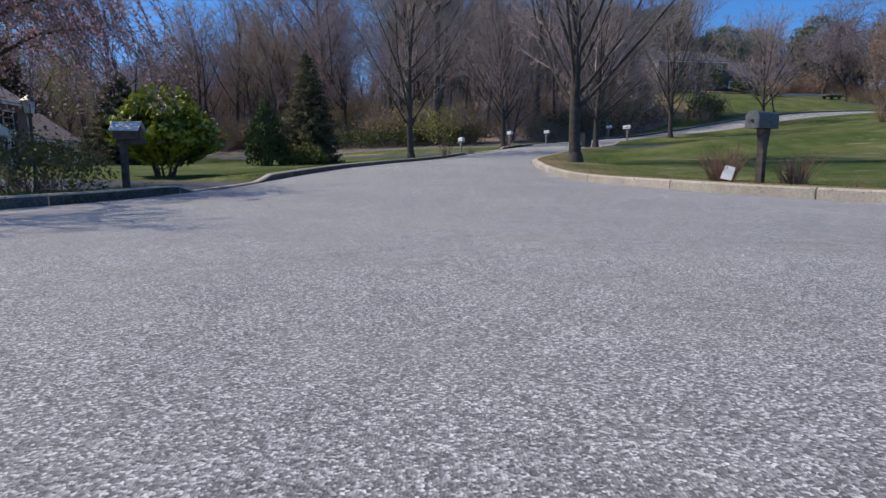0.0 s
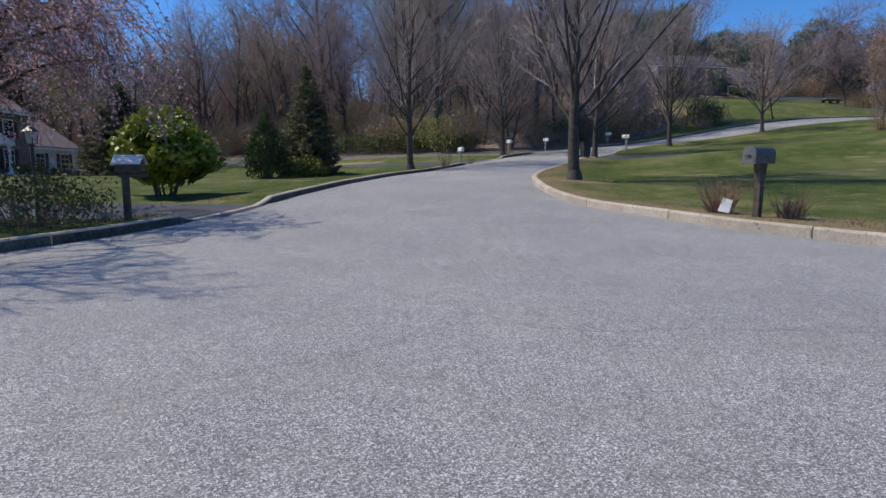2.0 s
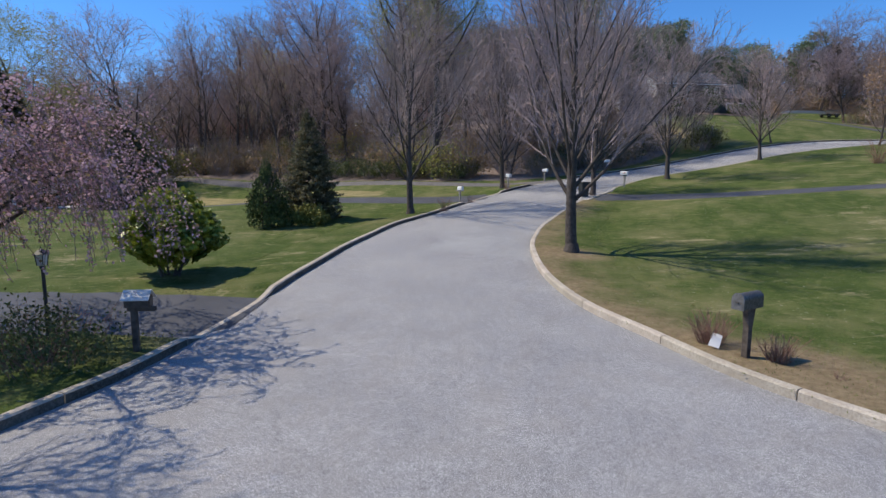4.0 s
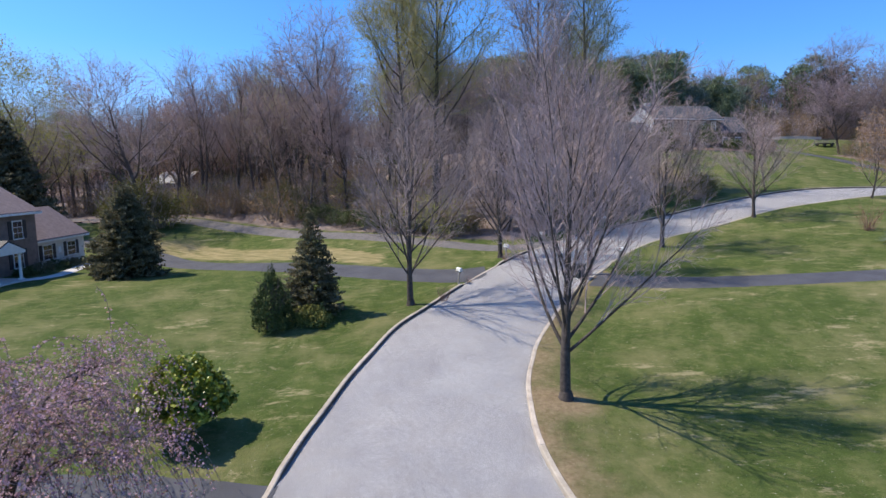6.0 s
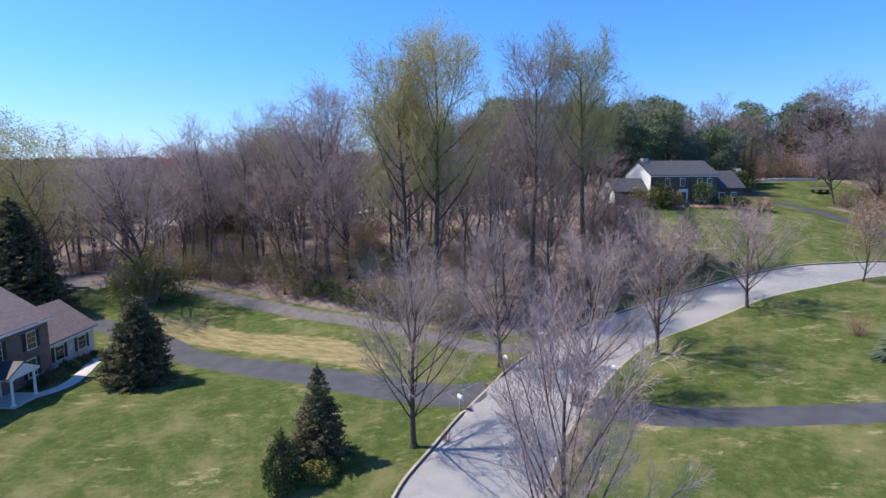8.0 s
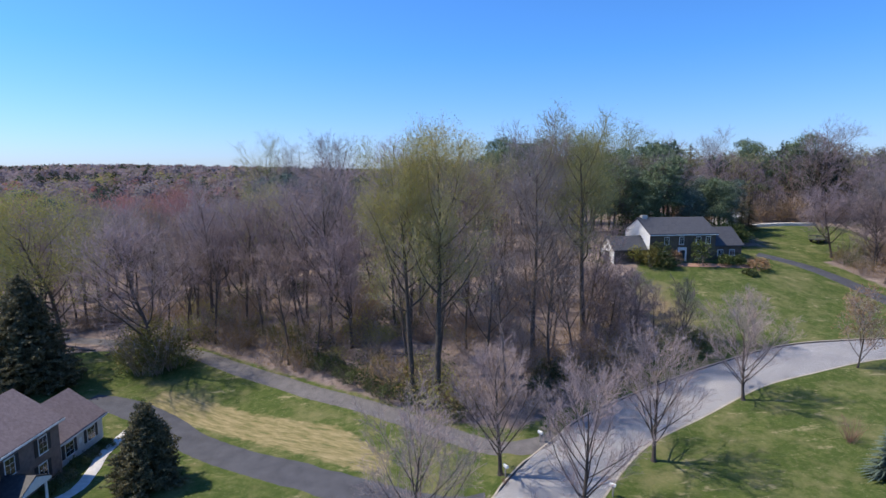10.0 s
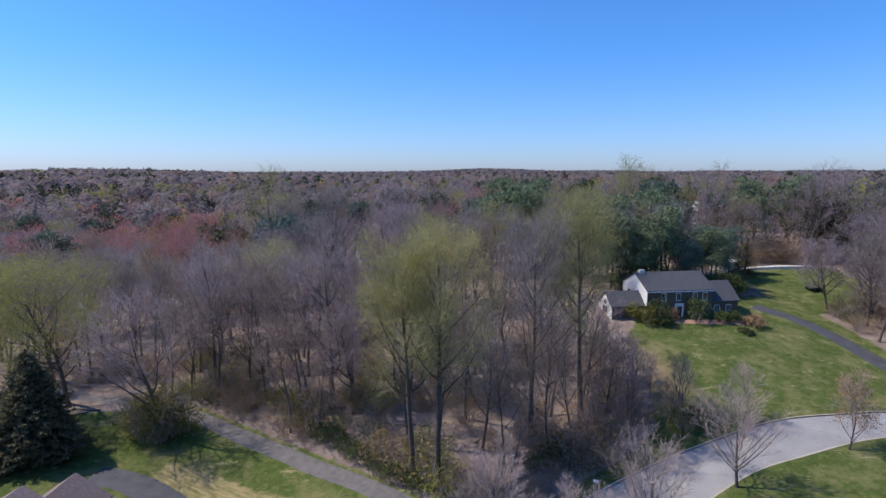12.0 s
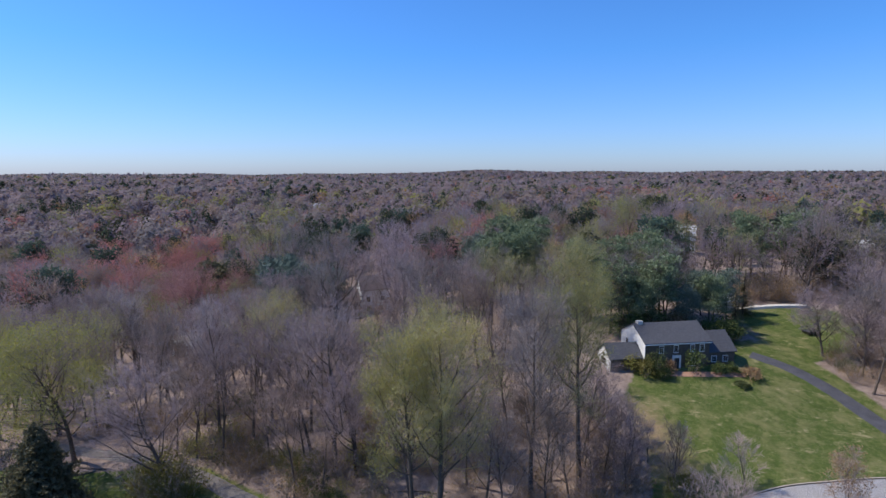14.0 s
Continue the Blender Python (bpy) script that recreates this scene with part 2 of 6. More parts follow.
M_TWIG_RED = mat("twigs_with_red_buds", (0.32, 0.175, 0.165), (0.43, 0.255, 0.235), 0.35, 4, 0.9, per_object=0.2, trans=0.45)
M_TWIG_LIME = mat("twigs_with_catkins", (0.29, 0.27, 0.14), (0.4, 0.37, 0.2), 0.35, 4, 0.9, per_object=0.2, trans=0.45)
M_CROWN = crown_material()
M_BUD_RED = mat("buds_red", (0.27, 0.125, 0.12), (0.36, 0.19, 0.17), 1.5, 3, 0.8, per_object=0.15, trans=0.3)
M_BUD_RUST = mat("buds_rust", (0.27, 0.18, 0.1), (0.36, 0.25, 0.14), 1.5, 3, 0.8, per_object=0.15, trans=0.3)
M_LEAF_LIME = mat("leaves_lime", (0.3, 0.29, 0.065), (0.46, 0.42, 0.12), 0.8, 4, 0.7, per_object=0.15, trans=0.35)
M_LEAF_GREEN = mat("leaves_green", (0.05, 0.07, 0.022), (0.11, 0.125, 0.04), 1.5, 4, 0.55, per_island=0.25, trans=0.2)
M_LEAF_OLIVE = mat("leaves_olive", (0.12, 0.115, 0.03), (0.23, 0.2, 0.06), 0.9, 4, 0.6, per_object=0.15, trans=0.25)
M_LEAF_RHODO = mat("leaves_laurel", (0.085, 0.125, 0.014), (0.35, 0.38, 0.045), 1.2, 4, 0.45, per_island=0.35, trans=0.16, spec=0.5)
M_NEEDLE = mat("needles_dark", (0.095, 0.096, 0.056), (0.21, 0.19, 0.11), 1.2, 4, 0.8, per_island=0.35, trans=0.35)
M_YEW = mat("needles_yew", (0.048, 0.07, 0.026), (0.115, 0.14, 0.048), 1.5, 4, 0.85, per_island=0.25, spec=0.1)
M_NEEDLE_BLUE = mat("needles_blue", (0.085, 0.125, 0.1), (0.15, 0.195, 0.155), 1.5, 4, 0.75, per_island=0.25)
M_NEEDLE_PINE = mat("needles_pine", (0.11, 0.155, 0.085), (0.19, 0.235, 0.13), 0.6, 4, 0.75, per_island=0.25)
M_GOLD = mat("juniper_gold", (0.13, 0.14, 0.03), (0.22, 0.2, 0.045), 2, 4, 0.75, per_island=0.25)
M_BLOSSOM = mat("blossom_pink", (0.43, 0.25, 0.29), (0.66, 0.45, 0.49), 2, 3, 0.7, per_island=0.12, trans=0.35)
M_DRYSTEM = mat("dry_stems", (0.2, 0.11, 0.08), (0.33, 0.2, 0.14), 3, 4, 0.9, per_island=0.25)
M_BRUSH = mat("brush_stems", (0.25, 0.2, 0.185), (0.36, 0.295, 0.27), 0.8, 4, 0.9, per_object=0.2)
M_GRASS = mat("grass_blades", (0.07, 0.12, 0.02), (0.19, 0.2, 0.06), 0.7, 5, 0.8, per_island=0.3, trans=0.25)


# ---- building blocks ----
def thing(name, at=(0, 0, 0), turn=0.0, label="", category="", group="", kind=""):
    ob = new(name)
    ob.matrix_basis = pose(*at, 0, 0, turn)
    ob.empty_display_size = 0.3
    return tagged(ob, label, category, group, kind)


def mesh_of(name, V, F, mats, slots=None, smooth=False):
    me = bpy.data.meshes.new(name)
    me.from_pydata([tuple(v) for v in V], [], [tuple(f) for f in F])
    for m in mats:
        me.materials.append(m)
    if slots is not None:
        me.polygons.foreach_set("material_index", np.asarray(slots, dtype=np.int32))
    if smooth:
        me.polygons.foreach_set("use_smooth", np.ones(len(me.polygons), dtype=bool))
    me.update()
    return me


def part(name, bm, material, parent, label=""):
    """Links a bmesh, or a ready mesh, as one mesh object under a thing or a part."""
    if isinstance(bm, bmesh.types.BMesh):
        me = bpy.data.meshes.new(name)
        bm.to_mesh(me)
        bm.free()
        me.materials.append(material)
    else:
        me = bm
    ob = new(name, me)
    ob.parent = parent
    return tagged(ob, label)


def box(bm, x0, y0, z0, x1, y1, z1, bevel=0.0):
    r = bmesh.ops.create_cube(bm, size=1, matrix=Matrix.LocRotScale(((x0 + x1) / 2, (y0 + y1) / 2, (z0 + z1) / 2), None, (abs(x1 - x0), abs(y1 - y0), abs(z1 - z0))))
    if bevel:
        es = list({e for v in r["verts"] for e in v.link_edges})
        bmesh.ops.bevel(bm, geom=es, offset=bevel, segments=2, affect='EDGES')
    return bm


def boxed(*a, bevel=0.0):
    return box(bmesh.new(), *a, bevel=bevel)


def prism(points, y0, y1, axis="y"):
    """A bmesh: a closed outline in two coordinates, pushed along the third."""
    bm = bmesh.new()

    def place(a, b, d):
        return (a, d, b) if axis == "y" else (d, a, b) if axis == "x" else (a, b, d)
    lo = [bm.verts.new(place(a, b, y0)) for a, b in points]
    hi = [bm.verts.new(place(a, b, y1)) for a, b in points]
    bm.faces.new(lo)
    bm.faces.new(list(reversed(hi)))
    for i in range(len(points)):
        j = (i + 1) % len(points)
        bm.faces.new((lo[i], hi[i], hi[j], lo[j]))
    bmesh.ops.recalc_face_normals(bm, faces=bm.faces)
    return bm


def rod(bm, p, q, r0, r1=None, n=8):
    p, q = Vector(p), Vector(q)
    r1 = r0 if r1 is None else r1
    d = q - p
    m = Matrix.Translation((p + q) / 2) @ d.to_track_quat("Z", "Y").to_matrix().to_4x4()
    bmesh.ops.create_cone(bm, cap_ends=True, segments=n, radius1=r0, radius2=r1, depth=d.length, matrix=m)
    return bm


# ---- the lie of the land ----
LAND = (-0.6099, 2.2315, 0.027, 2.2516, 1.8892, -0.0156, 1.3237, 0.7455, -0.363, -0.2935, 0.4128, -5.3385, 1.0176, 5.9705, -1.3693, -1.6338, -0.8986, 2.8622, -0.0927, 0.0771, 0.5419, -0.0818, -0.1199, -0.0777)


def step(a, b, x):
    s = np.clip((x - a) / (b - a), 0, 1)
    return s * s * (3 - 2 * s)


def height(x, y):
    """Height of the land: a low end by the turning circle, rising along the road to the hill with the house, then wooded hills."""
    x, y = np.asarray(x, float), np.asarray(y, float)
    soft = lambda d, k: k * np.logaddexp(0, d / k)
    ye = 98 - soft(98 - y, 6.0)
    ye = -30 + soft(ye + 30, 6.0)
    xe = 66 - soft(66 - x, 8.0)
    xe = -62 + soft(xe + 62, 8.0)
    u, v = xe / 50, ye / 50
    s, s2 = soft(ye - 14, 6.0) / 50, soft(ye - 50, 10.0) / 50
    e = np.exp(-((xe + 26) / 14) ** 2 - ((ye - 60) / 14) ** 2)
    e2 = np.exp(-((xe - 20) / 14) ** 2 - ((ye - 62) / 12) ** 2)
    terms = (1 + 0 * u, v, u, u * u, u * v, s, s * u, s2, s2 * u, u * u * v, u ** 3, s2 * u * u, s * s, s2 * s2, u ** 3 * v, e, e2, s2 * s2 * u,
             np.exp(-(xe / 9) ** 2 - ((ye - 7) / 6) ** 2), np.exp(-((xe - 5) / 6) ** 2 - ((ye - 20) / 6) ** 2),
             np.exp(-(xe / 10) ** 2 - ((ye + 6) / 8) ** 2), np.exp(-((xe + 1) / 5) ** 2 - ((ye - 34) / 6) ** 2),
             np.exp(-((xe - 4) / 5) ** 2 - ((ye - 15) / 4) ** 2), np.exp(-((xe + 5) / 5) ** 2 - ((ye - 14) / 5) ** 2))
    z = sum(c * t for c, t in zip(LAND, terms))
    z = z + 0.48 * np.exp(-((y - 30.8) / 2.9) ** 2) * step(9, 15, x) * (1 - step(42, 60, x))
    r = np.hypot(x, y - 40)
    z = z + 4.2 * step(98, 130, y) * step(45, 80, x)
    far = step(130, 900, r)
    z = z * (1 - far) + far * (17 + 5 * np.sin(x / 310 + 1.0) * np.cos(y / 420) + 3 * np.sin(x / 130 + y / 170))
    ridge = np.maximum(0, np.sin(x / 330 + 0.4) * np.sin(x / 810 + 2.0) + 0.35 * np.sin(x / 120))
    return z + step(1200, 3500, r) * (6 + 7 * np.sin(x / 700 + 0.6) + 13 * ridge)


def hz(x, y):
    return float(height(x, y))


def on(x, y):
    """Height of the turf, the verges' rise to the kerb included."""
    best = (9.0, 1.0)
    for edge, gaps in ((EDGE_L, GAPS_L), (EDGE_R, GAPS_R)):
        d = float(near_line(np.array([x]), np.array([y]), edge)[0])
        if d < best[0]:
            best = (d, open_kerb(x, y, gaps))
    return hz(x, y) + float(np.interp(best[0], [0.2, 0.5, 1.0, 1.7, 2.4, 3.0], [0.165, 0.172, 0.14, 0.08, 0.02, -0.03])) * best[1]


def smooth_line(points, step_len):
    """A Catmull-Rom line through points, cut into even steps."""
    P = [Vector(p) for p in points]
    out = []
    for i in range(len(P) - 1):
        a, b, c, d = P[max(i - 1, 0)], P[i], P[i + 1], P[min(i + 2, len(P) - 1)]
        for k in range(24):
            t = k / 24
            out.append(0.5 * ((2 * b) + (c - a) * t + (2 * a - 5 * b + 4 * c - d) * t * t + (3 * b - a - 3 * c + d) * t ** 3))
    out.append(P[-1])
    A = np.array([tuple(p) for p in out])
    L = np.concatenate([[0], np.cumsum(np.hypot(*np.diff(A, axis=0).T))])
    n = max(2, int(L[-1] / step_len))
    s = np.linspace(0, L[-1], n + 1)
    return np.stack([np.interp(s, L, A[:, 0]), np.interp(s, L, A[:, 1])], 1)


LEFT_EDGE = [(0, -26), (-10, -22), (-15, -12), (-12.2, -3), (-8.3, 3.8), (-6.8, 7), (-6.24, 8.5), (-5.74, 10), (-5.38, 12), (-5.08, 14), (-4.87, 16), (-4.65, 18), (-4.34, 20), (-3.9, 23), (-3.28, 26), (-2.35, 30), (-0.8, 33.5), (1.8, 38.8), (5.9, 45.5), (9.8, 50.1), (15.2, 55.4), (23.6, 60.3), (34.5, 64.4), (43, 67), (50.6, 68), (58, 68.8), (75, 69.5), (110, 68)]
RIGHT_EDGE = [(0, -26), (10, -22), (15, -12), (11.5, -3), (8.2, 4.4), (6.75, 7.2), (5.95, 8.5), (5.17, 10), (4.51, 12), (3.81, 14), (3.42, 16), (3.25, 18), (3.33, 20), (3.54, 22), (4.07, 24.3), (5.15, 27.8), (8.65, 35.6), (13.5, 42.8), (18.9, 48.9), (26.1, 53.3), (34.1, 57.8), (41.5, 60.1), (51, 62.8), (60, 63.7), (75, 64), (110, 62)]
EDGE_L, EDGE_R = smooth_line(LEFT_EDGE, 0.5), smooth_line(RIGHT_EDGE, 0.5)
# stretches without a raised kerb, where drives come in: by place along the road's left and right side
GAPS_L = [((-5.1, 13.8), 1.95), ((3.1, 40.9), 3.0), ((9.9, 50.2), 3.4)]
GAPS_R = [((11.2, 38.9), 3.0)]


def open_kerb(x, y, gaps):
    """0 where the kerb is dropped for a drive, 1 where it stands."""
    k = 1.0
    for (gx, gy), half in gaps:
        k = min(k, float(step(half - 0.35, half + 0.35, math.hypot(x - gx, y - gy))))
    return k


def near_line(x, y, line):
    """Distance from points to a line of points."""
    d = np.full(np.shape(x), 1e9)
    for a in line[::2]:
        d = np.minimum(d, np.hypot(x - a[0], y - a[1]))
    return d


WOOD_EDGE_X = np.array([-140, -75, -60, -46, -37, -21, -9, 0, 7, 12, 22, 27, 28])
WOOD_EDGE_Y = np.array([90, 82.5, 80.5, 80.5, 80, 70.3, 61.9, 55.2, 53, 56.2, 62.9, 67.2, 70])


def woodness(x, y):
    """1 under the trees, 0 on lawns."""
    a = step(-1.5, 1.5, y - np.interp(x, WOOD_EDGE_X, WOOD_EDGE_Y)) * step(-1.5, 1.5, np.interp(y, [60, 75, 86, 93, 110], [27, 28.5, 29, 33, 40]) - x)
    b = step(104, 110, y) * (1 - np.exp(-((x - 78) / 16) ** 4 - ((y - 114) / 13) ** 4)) * step(20, 40, x)
    c = step(-2, 2, x - np.interp(y, [66, 72, 80, 90, 100, 110], [90, 78, 72, 71, 69, 90])) * step(70, 76, y)
    d = step(-2, 2, -x - 75) * step(20, 40, y)
    return np.clip(a + b + c + d, 0, 1)


HAY_X = np.array([-36, -26, -11, -5.5])
HAY_TOP = np.array([68, 63.6, 55.8, 50])
HAY_LOW = np.array([63, 58.5, 49.5, 46])


def hayness(x, y):
    return step(-1, 1, y - np.interp(x, HAY_X, HAY_LOW)) * step(-1, 1, np.interp(x, HAY_X, HAY_TOP) - y) * step(-37, -34, x) * step(-4, -6, x)


def bareness(x, y):
    d = near_line(x, y, EDGE_R[(EDGE_R[:, 1] > -5) & (EDGE_R[:, 1] < 40)])
    return np.clip(0.72 * np.exp(-(d / 1.8) ** 2) + 0.9 * np.exp(-((x - 6.6) / 1.8) ** 2 - ((y - 9.9) / 1.3) ** 2) + 0.9 * np.exp(-((x - 4.9) ** 2 + (y - 20.2) ** 2) / 0.9) + 0.8 * np.exp(-((x - 30.5) / 4.5) ** 2 - ((y - 77) / 10) ** 2), 0, 1)


def zones(me):
    n = len(me.vertices)
    co = np.empty(n * 3)
    me.vertices.foreach_get("co", co)
    x, y = co[0::3], co[1::3]
    for key, f in (("wood", woodness), ("hay", hayness), ("bare", bareness), ("far_dark", lambda a, b: step(230, 420, np.hypot(a, b)))):
        a = me.attributes.new(key, 'FLOAT', 'POINT')
        a.data.foreach_set("value", np.asarray(f(x, y), dtype=np.float32))


def sheet(name, xs, ys, drop, material, label, kind="structure"):
    """A ground sheet over the given grid lines."""
    X, Y = np.meshgrid(xs, ys)
    Z = height(X, Y) - drop
    V = np.stack([X.ravel(), Y.ravel(), Z.ravel()], 1)
    w = len(xs)
    F = [(j * w + i, j * w + i + 1, (j + 1) * w + i + 1, (j + 1) * w + i) for j in range(len(ys) - 1) for i in range(w - 1)]
    me = mesh_of(name, V, F, [material], smooth=True)
    zones(me)
    return tagged(new(name, me), label, "ground", kind=kind)


def spread(inner, lo, hi, growth=1.25):
    """Grid lines: even within, growing towards the ends."""
    left, right, d = [], [], inner[1] - inner[0]
    x, s = inner[0], d
    while x > lo:
        s *= growth
        x -= s
        left.append(max(x, lo))
    x, s = inner[-1], d
    while x < hi:
        s *= growth
        x += s
        right.append(min(x, hi))
    return np.array(sorted(set(left)) + list(inner) + sorted(set(right)))


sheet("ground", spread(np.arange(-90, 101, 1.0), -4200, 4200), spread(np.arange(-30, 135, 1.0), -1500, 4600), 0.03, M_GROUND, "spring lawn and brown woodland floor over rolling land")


def loft(name, lines, material, label="", uneven=0.0, parent=None, kind="structure", category="", seed=1):
    """A strip between lines of points of equal number; each line is a list of (x, y, z)."""
    A = np.array(lines)
    r, c = A.shape[0], A.shape[1]
    V = A.reshape(-1, 3)
    F = [(i * c + j, i * c + j + 1, (i + 1) * c + j + 1, (i + 1) * c + j) for i in range(r - 1) for j in range(c - 1)]
    a, b, c4 = (Vector(V[k]) for k in F[len(F) // 2][:3])
    if (b - a).cross(c4 - b).z < 0:
        F = [f[::-1] for f in F]
    me = mesh_of(name, V, F, [material], smooth=True)
    ob = new(name, me)
    if parent:
        ob.parent = parent
    return tagged(ob, label, category, kind=kind)


def even(points, n):
    A = np.asarray(points, float)
    L = np.concatenate([[0], np.cumsum(np.hypot(*np.diff(A, axis=0).T))])
    s = np.linspace(0, L[-1], n)
    return np.stack([np.interp(s, L, A[:, 0]), np.interp(s, L, A[:, 1])], 1)


# the road: a crowned strip between its two edges
nl = 520
ROAD_L, ROAD_R = even(EDGE_L, nl), even(EDGE_R, nl)
# pair each left point with the right edge by heading across, kept in step by length
rows_ = []
for k in np.linspace(0, 1, 17):
    P = ROAD_L * (1 - k) + ROAD_R * k
    Z = height(P[:, 0], P[:, 1]) + 0.13 * (1 - (2 * k - 1) ** 2)
    rows_.append(np.column_stack([P, Z]))
loft("road", rows_, M_ROAD, "pale worn asphalt road between concrete kerbs", category="road")

# a paler relaid lane with a rough seam
sel = (ROAD_R[:, 1] > 19.2) & (ROAD_R[:, 1] < 33)
patch_rows = []
for k in np.linspace(0.47, 0.985, 9):
    P = (ROAD_L * (1 - k) + ROAD_R * k)[sel]
    Z = height(P[:, 0], P[:, 1]) + 0.13 * (1 - (2 * k - 1) ** 2) + 0.005
    P[0, 1] += 0.09 * math.sin(31 * k)
    Z[0] -= 0.004
    patch_rows.append(np.column_stack([P, Z]))


def patch_material():
    m = M_ROAD.copy()
    m.name = "asphalt_relaid"
    for nd in m.node_tree.nodes:
        if nd.type == 'VALTORGB' and len(nd.color_ramp.elements) == 4:
            for e in nd.color_ramp.elements:
                e.color = tuple(c * 0.5 + 0.16 for c in e.color[:3]) + (1,)
    return m


loft("road_patch", patch_rows, patch_material(), "paler relaid strip of asphalt with a rough seam", category="road")


def kerb(name, edge, gaps, side, label, material=None):
    """A kerb of cast blocks about 3 m long with open joints, dropped where drives come in; side +1 lies to the left of the line."""
    root = new(name)
    tagged(root, label, "kerb", kind="structure")
    n = 6
    for i in range(0, len(edge) - 1, n):
        pts = edge[i:i + n + 1]
        if len(pts) < 2:
            continue
        d = np.gradient(pts, axis=0)
        d /= np.hypot(d[:, 0], d[:, 1])[:, None]
        nrm = np.stack([-d[:, 1], d[:, 0]], 1) * side
        pts = pts.copy()
        pts[0] += d[0] * 0.012
        pts[-1] -= d[-1] * 0.012
        V, F = [], []
        for (x, y), q in zip(pts, nrm):
            k = open_kerb(x, y, gaps)
            h = 0.035 + 0.15 * k
            z = hz(x, y)
            for off, up in ((0.0, -0.12), (0.0, h - 0.03), (0.03, h), (0.17, h), (0.2, h - 0.03), (0.2, -0.12)):
                V.append((x + q[0] * off, y + q[1] * off, z + up))
        m = len(pts)
        for a in range(m - 1):
            for b in range(5):
                F.append((a * 6 + b, a * 6 + b + 1, (a + 1) * 6 + b + 1, (a + 1) * 6 + b))
        F += [tuple(range(6)), tuple((m - 1) * 6 + b for b in reversed(range(6)))]
        # slot 1 goes to the road face alone, where shade is painted in
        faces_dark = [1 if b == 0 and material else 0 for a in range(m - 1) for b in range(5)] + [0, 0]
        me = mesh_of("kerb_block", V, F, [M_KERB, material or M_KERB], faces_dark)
        bm = bmesh.new()
        bm.from_mesh(me)
        bmesh.ops.recalc_face_normals(bm, faces=bm.faces)
        bm.to_mesh(me)
        bm.free()
        part("kerb_block", me, M_KERB, root)


def verge(name, edge, gaps, side):
    """The strip of lawn that climbs to the kerb's top, dropping where a drive comes in."""
    d = np.gradient(edge, axis=0)
    d /= np.hypot(d[:, 0], d[:, 1])[:, None]
    nrm = np.stack([-d[:, 1], d[:, 0]], 1) * side
    k = np.array([open_kerb(x, y, gaps) for x, y in edge])
    lines = []
    for off, up in ((0.19, 0.165), (0.5, 0.172), (1.0, 0.14), (1.7, 0.08), (2.4, 0.02), (3.0, -0.06)):
        P = edge + nrm * off
        lines.append(np.column_stack([P, height(P[:, 0], P[:, 1]) + up * k - 0.05 * (1 - k)]))
    ob = loft(name, lines, M_GROUND, "grass verge rising to the kerb", category="verge")
    zones(ob.data)


def drive(name, centre, width, material, label, lift=0.025, widen=0.0):
    """A drive or track along a centre line."""
    c = smooth_line(centre, 0.8)
    d = np.gradient(c, axis=0)
    d /= np.hypot(d[:, 0], d[:, 1])[:, None]
    nrm = np.stack([-d[:, 1], d[:, 0]], 1)
    rnd = np.random.RandomState(len(centre))
    w = width / 2 * (1 + 0.03 * rnd.randn(len(c)))
    w = w * (1 + widen * np.exp(-np.arange(len(c)) / 2.0))
    lines = []
    for k in (-1, -0.6, 0, 0.6, 1):
        P = c + nrm * (w * k)[:, None]
        lines.append(np.column_stack([P, height(P[:, 0], P[:, 1]) + lift - (0.05 if abs(k) == 1 else 0)]))
    return loft(name, lines, material, label, category="driveway")


kerb("kerb_left", EDGE_L, GAPS_L, 1, "weathered concrete kerb with shade painted dark on its road face", M_KERB_SHADE)
kerb("kerb_right", EDGE_R, GAPS_R, -1, "sunlit pale concrete kerb with worn edges")
verge("verge_left", EDGE_L, GAPS_L, 1)
verge("verge_right", EDGE_R, GAPS_R, -1)
drive("driveway_near", [(-4.9, 14.1), (-7.5, 14.2), (-11, 14.2), (-16, 13.8), (-24, 13), (-34, 13)], 3.7, M_DRIVE, "dark smooth asphalt driveway beside the laurel bush")
drive("driveway_house", [(3.4, 41.2), (0, 41.4), (-4.5, 43), (-9, 45.2), (-13.5, 47.6), (-20, 51.2), (-27, 56), (-32, 60), (-38, 63), (-43, 64)], 3.6, M_DRIVE, "dark asphalt driveway curving to the brick house", widen=0.25)
drive("track", [(11, 50.8), (5.5, 49.8), (0, 53), (-8.7, 59.6), (-16, 64.6), (-21, 68.2), (-29, 73), (-37, 78), (-48, 83), (-70, 90)], 2.4, M_TRACK, "grey gravel track along the wood's edge", widen=0.3)
drive("driveway_right", [(10.8, 38.4), (13, 37.3), (16.5, 36.2), (20, 35.7), (25, 35.3), (30, 35), (45, 34.5), (70, 33)], 2.8, M_DRIVE, "dark asphalt driveway across the lawn", widen=0.3)
drive("driveway_hill", [(70, 69.5), (68.5, 76), (67, 83), (65.5, 90), (62.5, 96.5), (57.5, 101)], 3.4, M_DRIVE, "dark asphalt driveway climbing to the hill house")
drive("wood_path", [(-7.5, 63), (-8, 70), (-11, 78), (-9.5, 86), (-15, 96)], 1.5, M_TRACK, "pale path into the wood")


# ---- trees ----
def norm(a):
    return a / max(math.sqrt(a.dot(a)), 1e-9)


def cross3(a, b):
    a0, a1, a2 = a.tolist()
    b0, b1, b2 = b.tolist()
    return np.array([a1 * b2 - a2 * b1, a2 * b0 - a0 * b2, a0 * b1 - a1 * b0])


LEAN, EAST = np.array([0.3, 0.2, 1.0]), np.array([1.0, 0, 0])


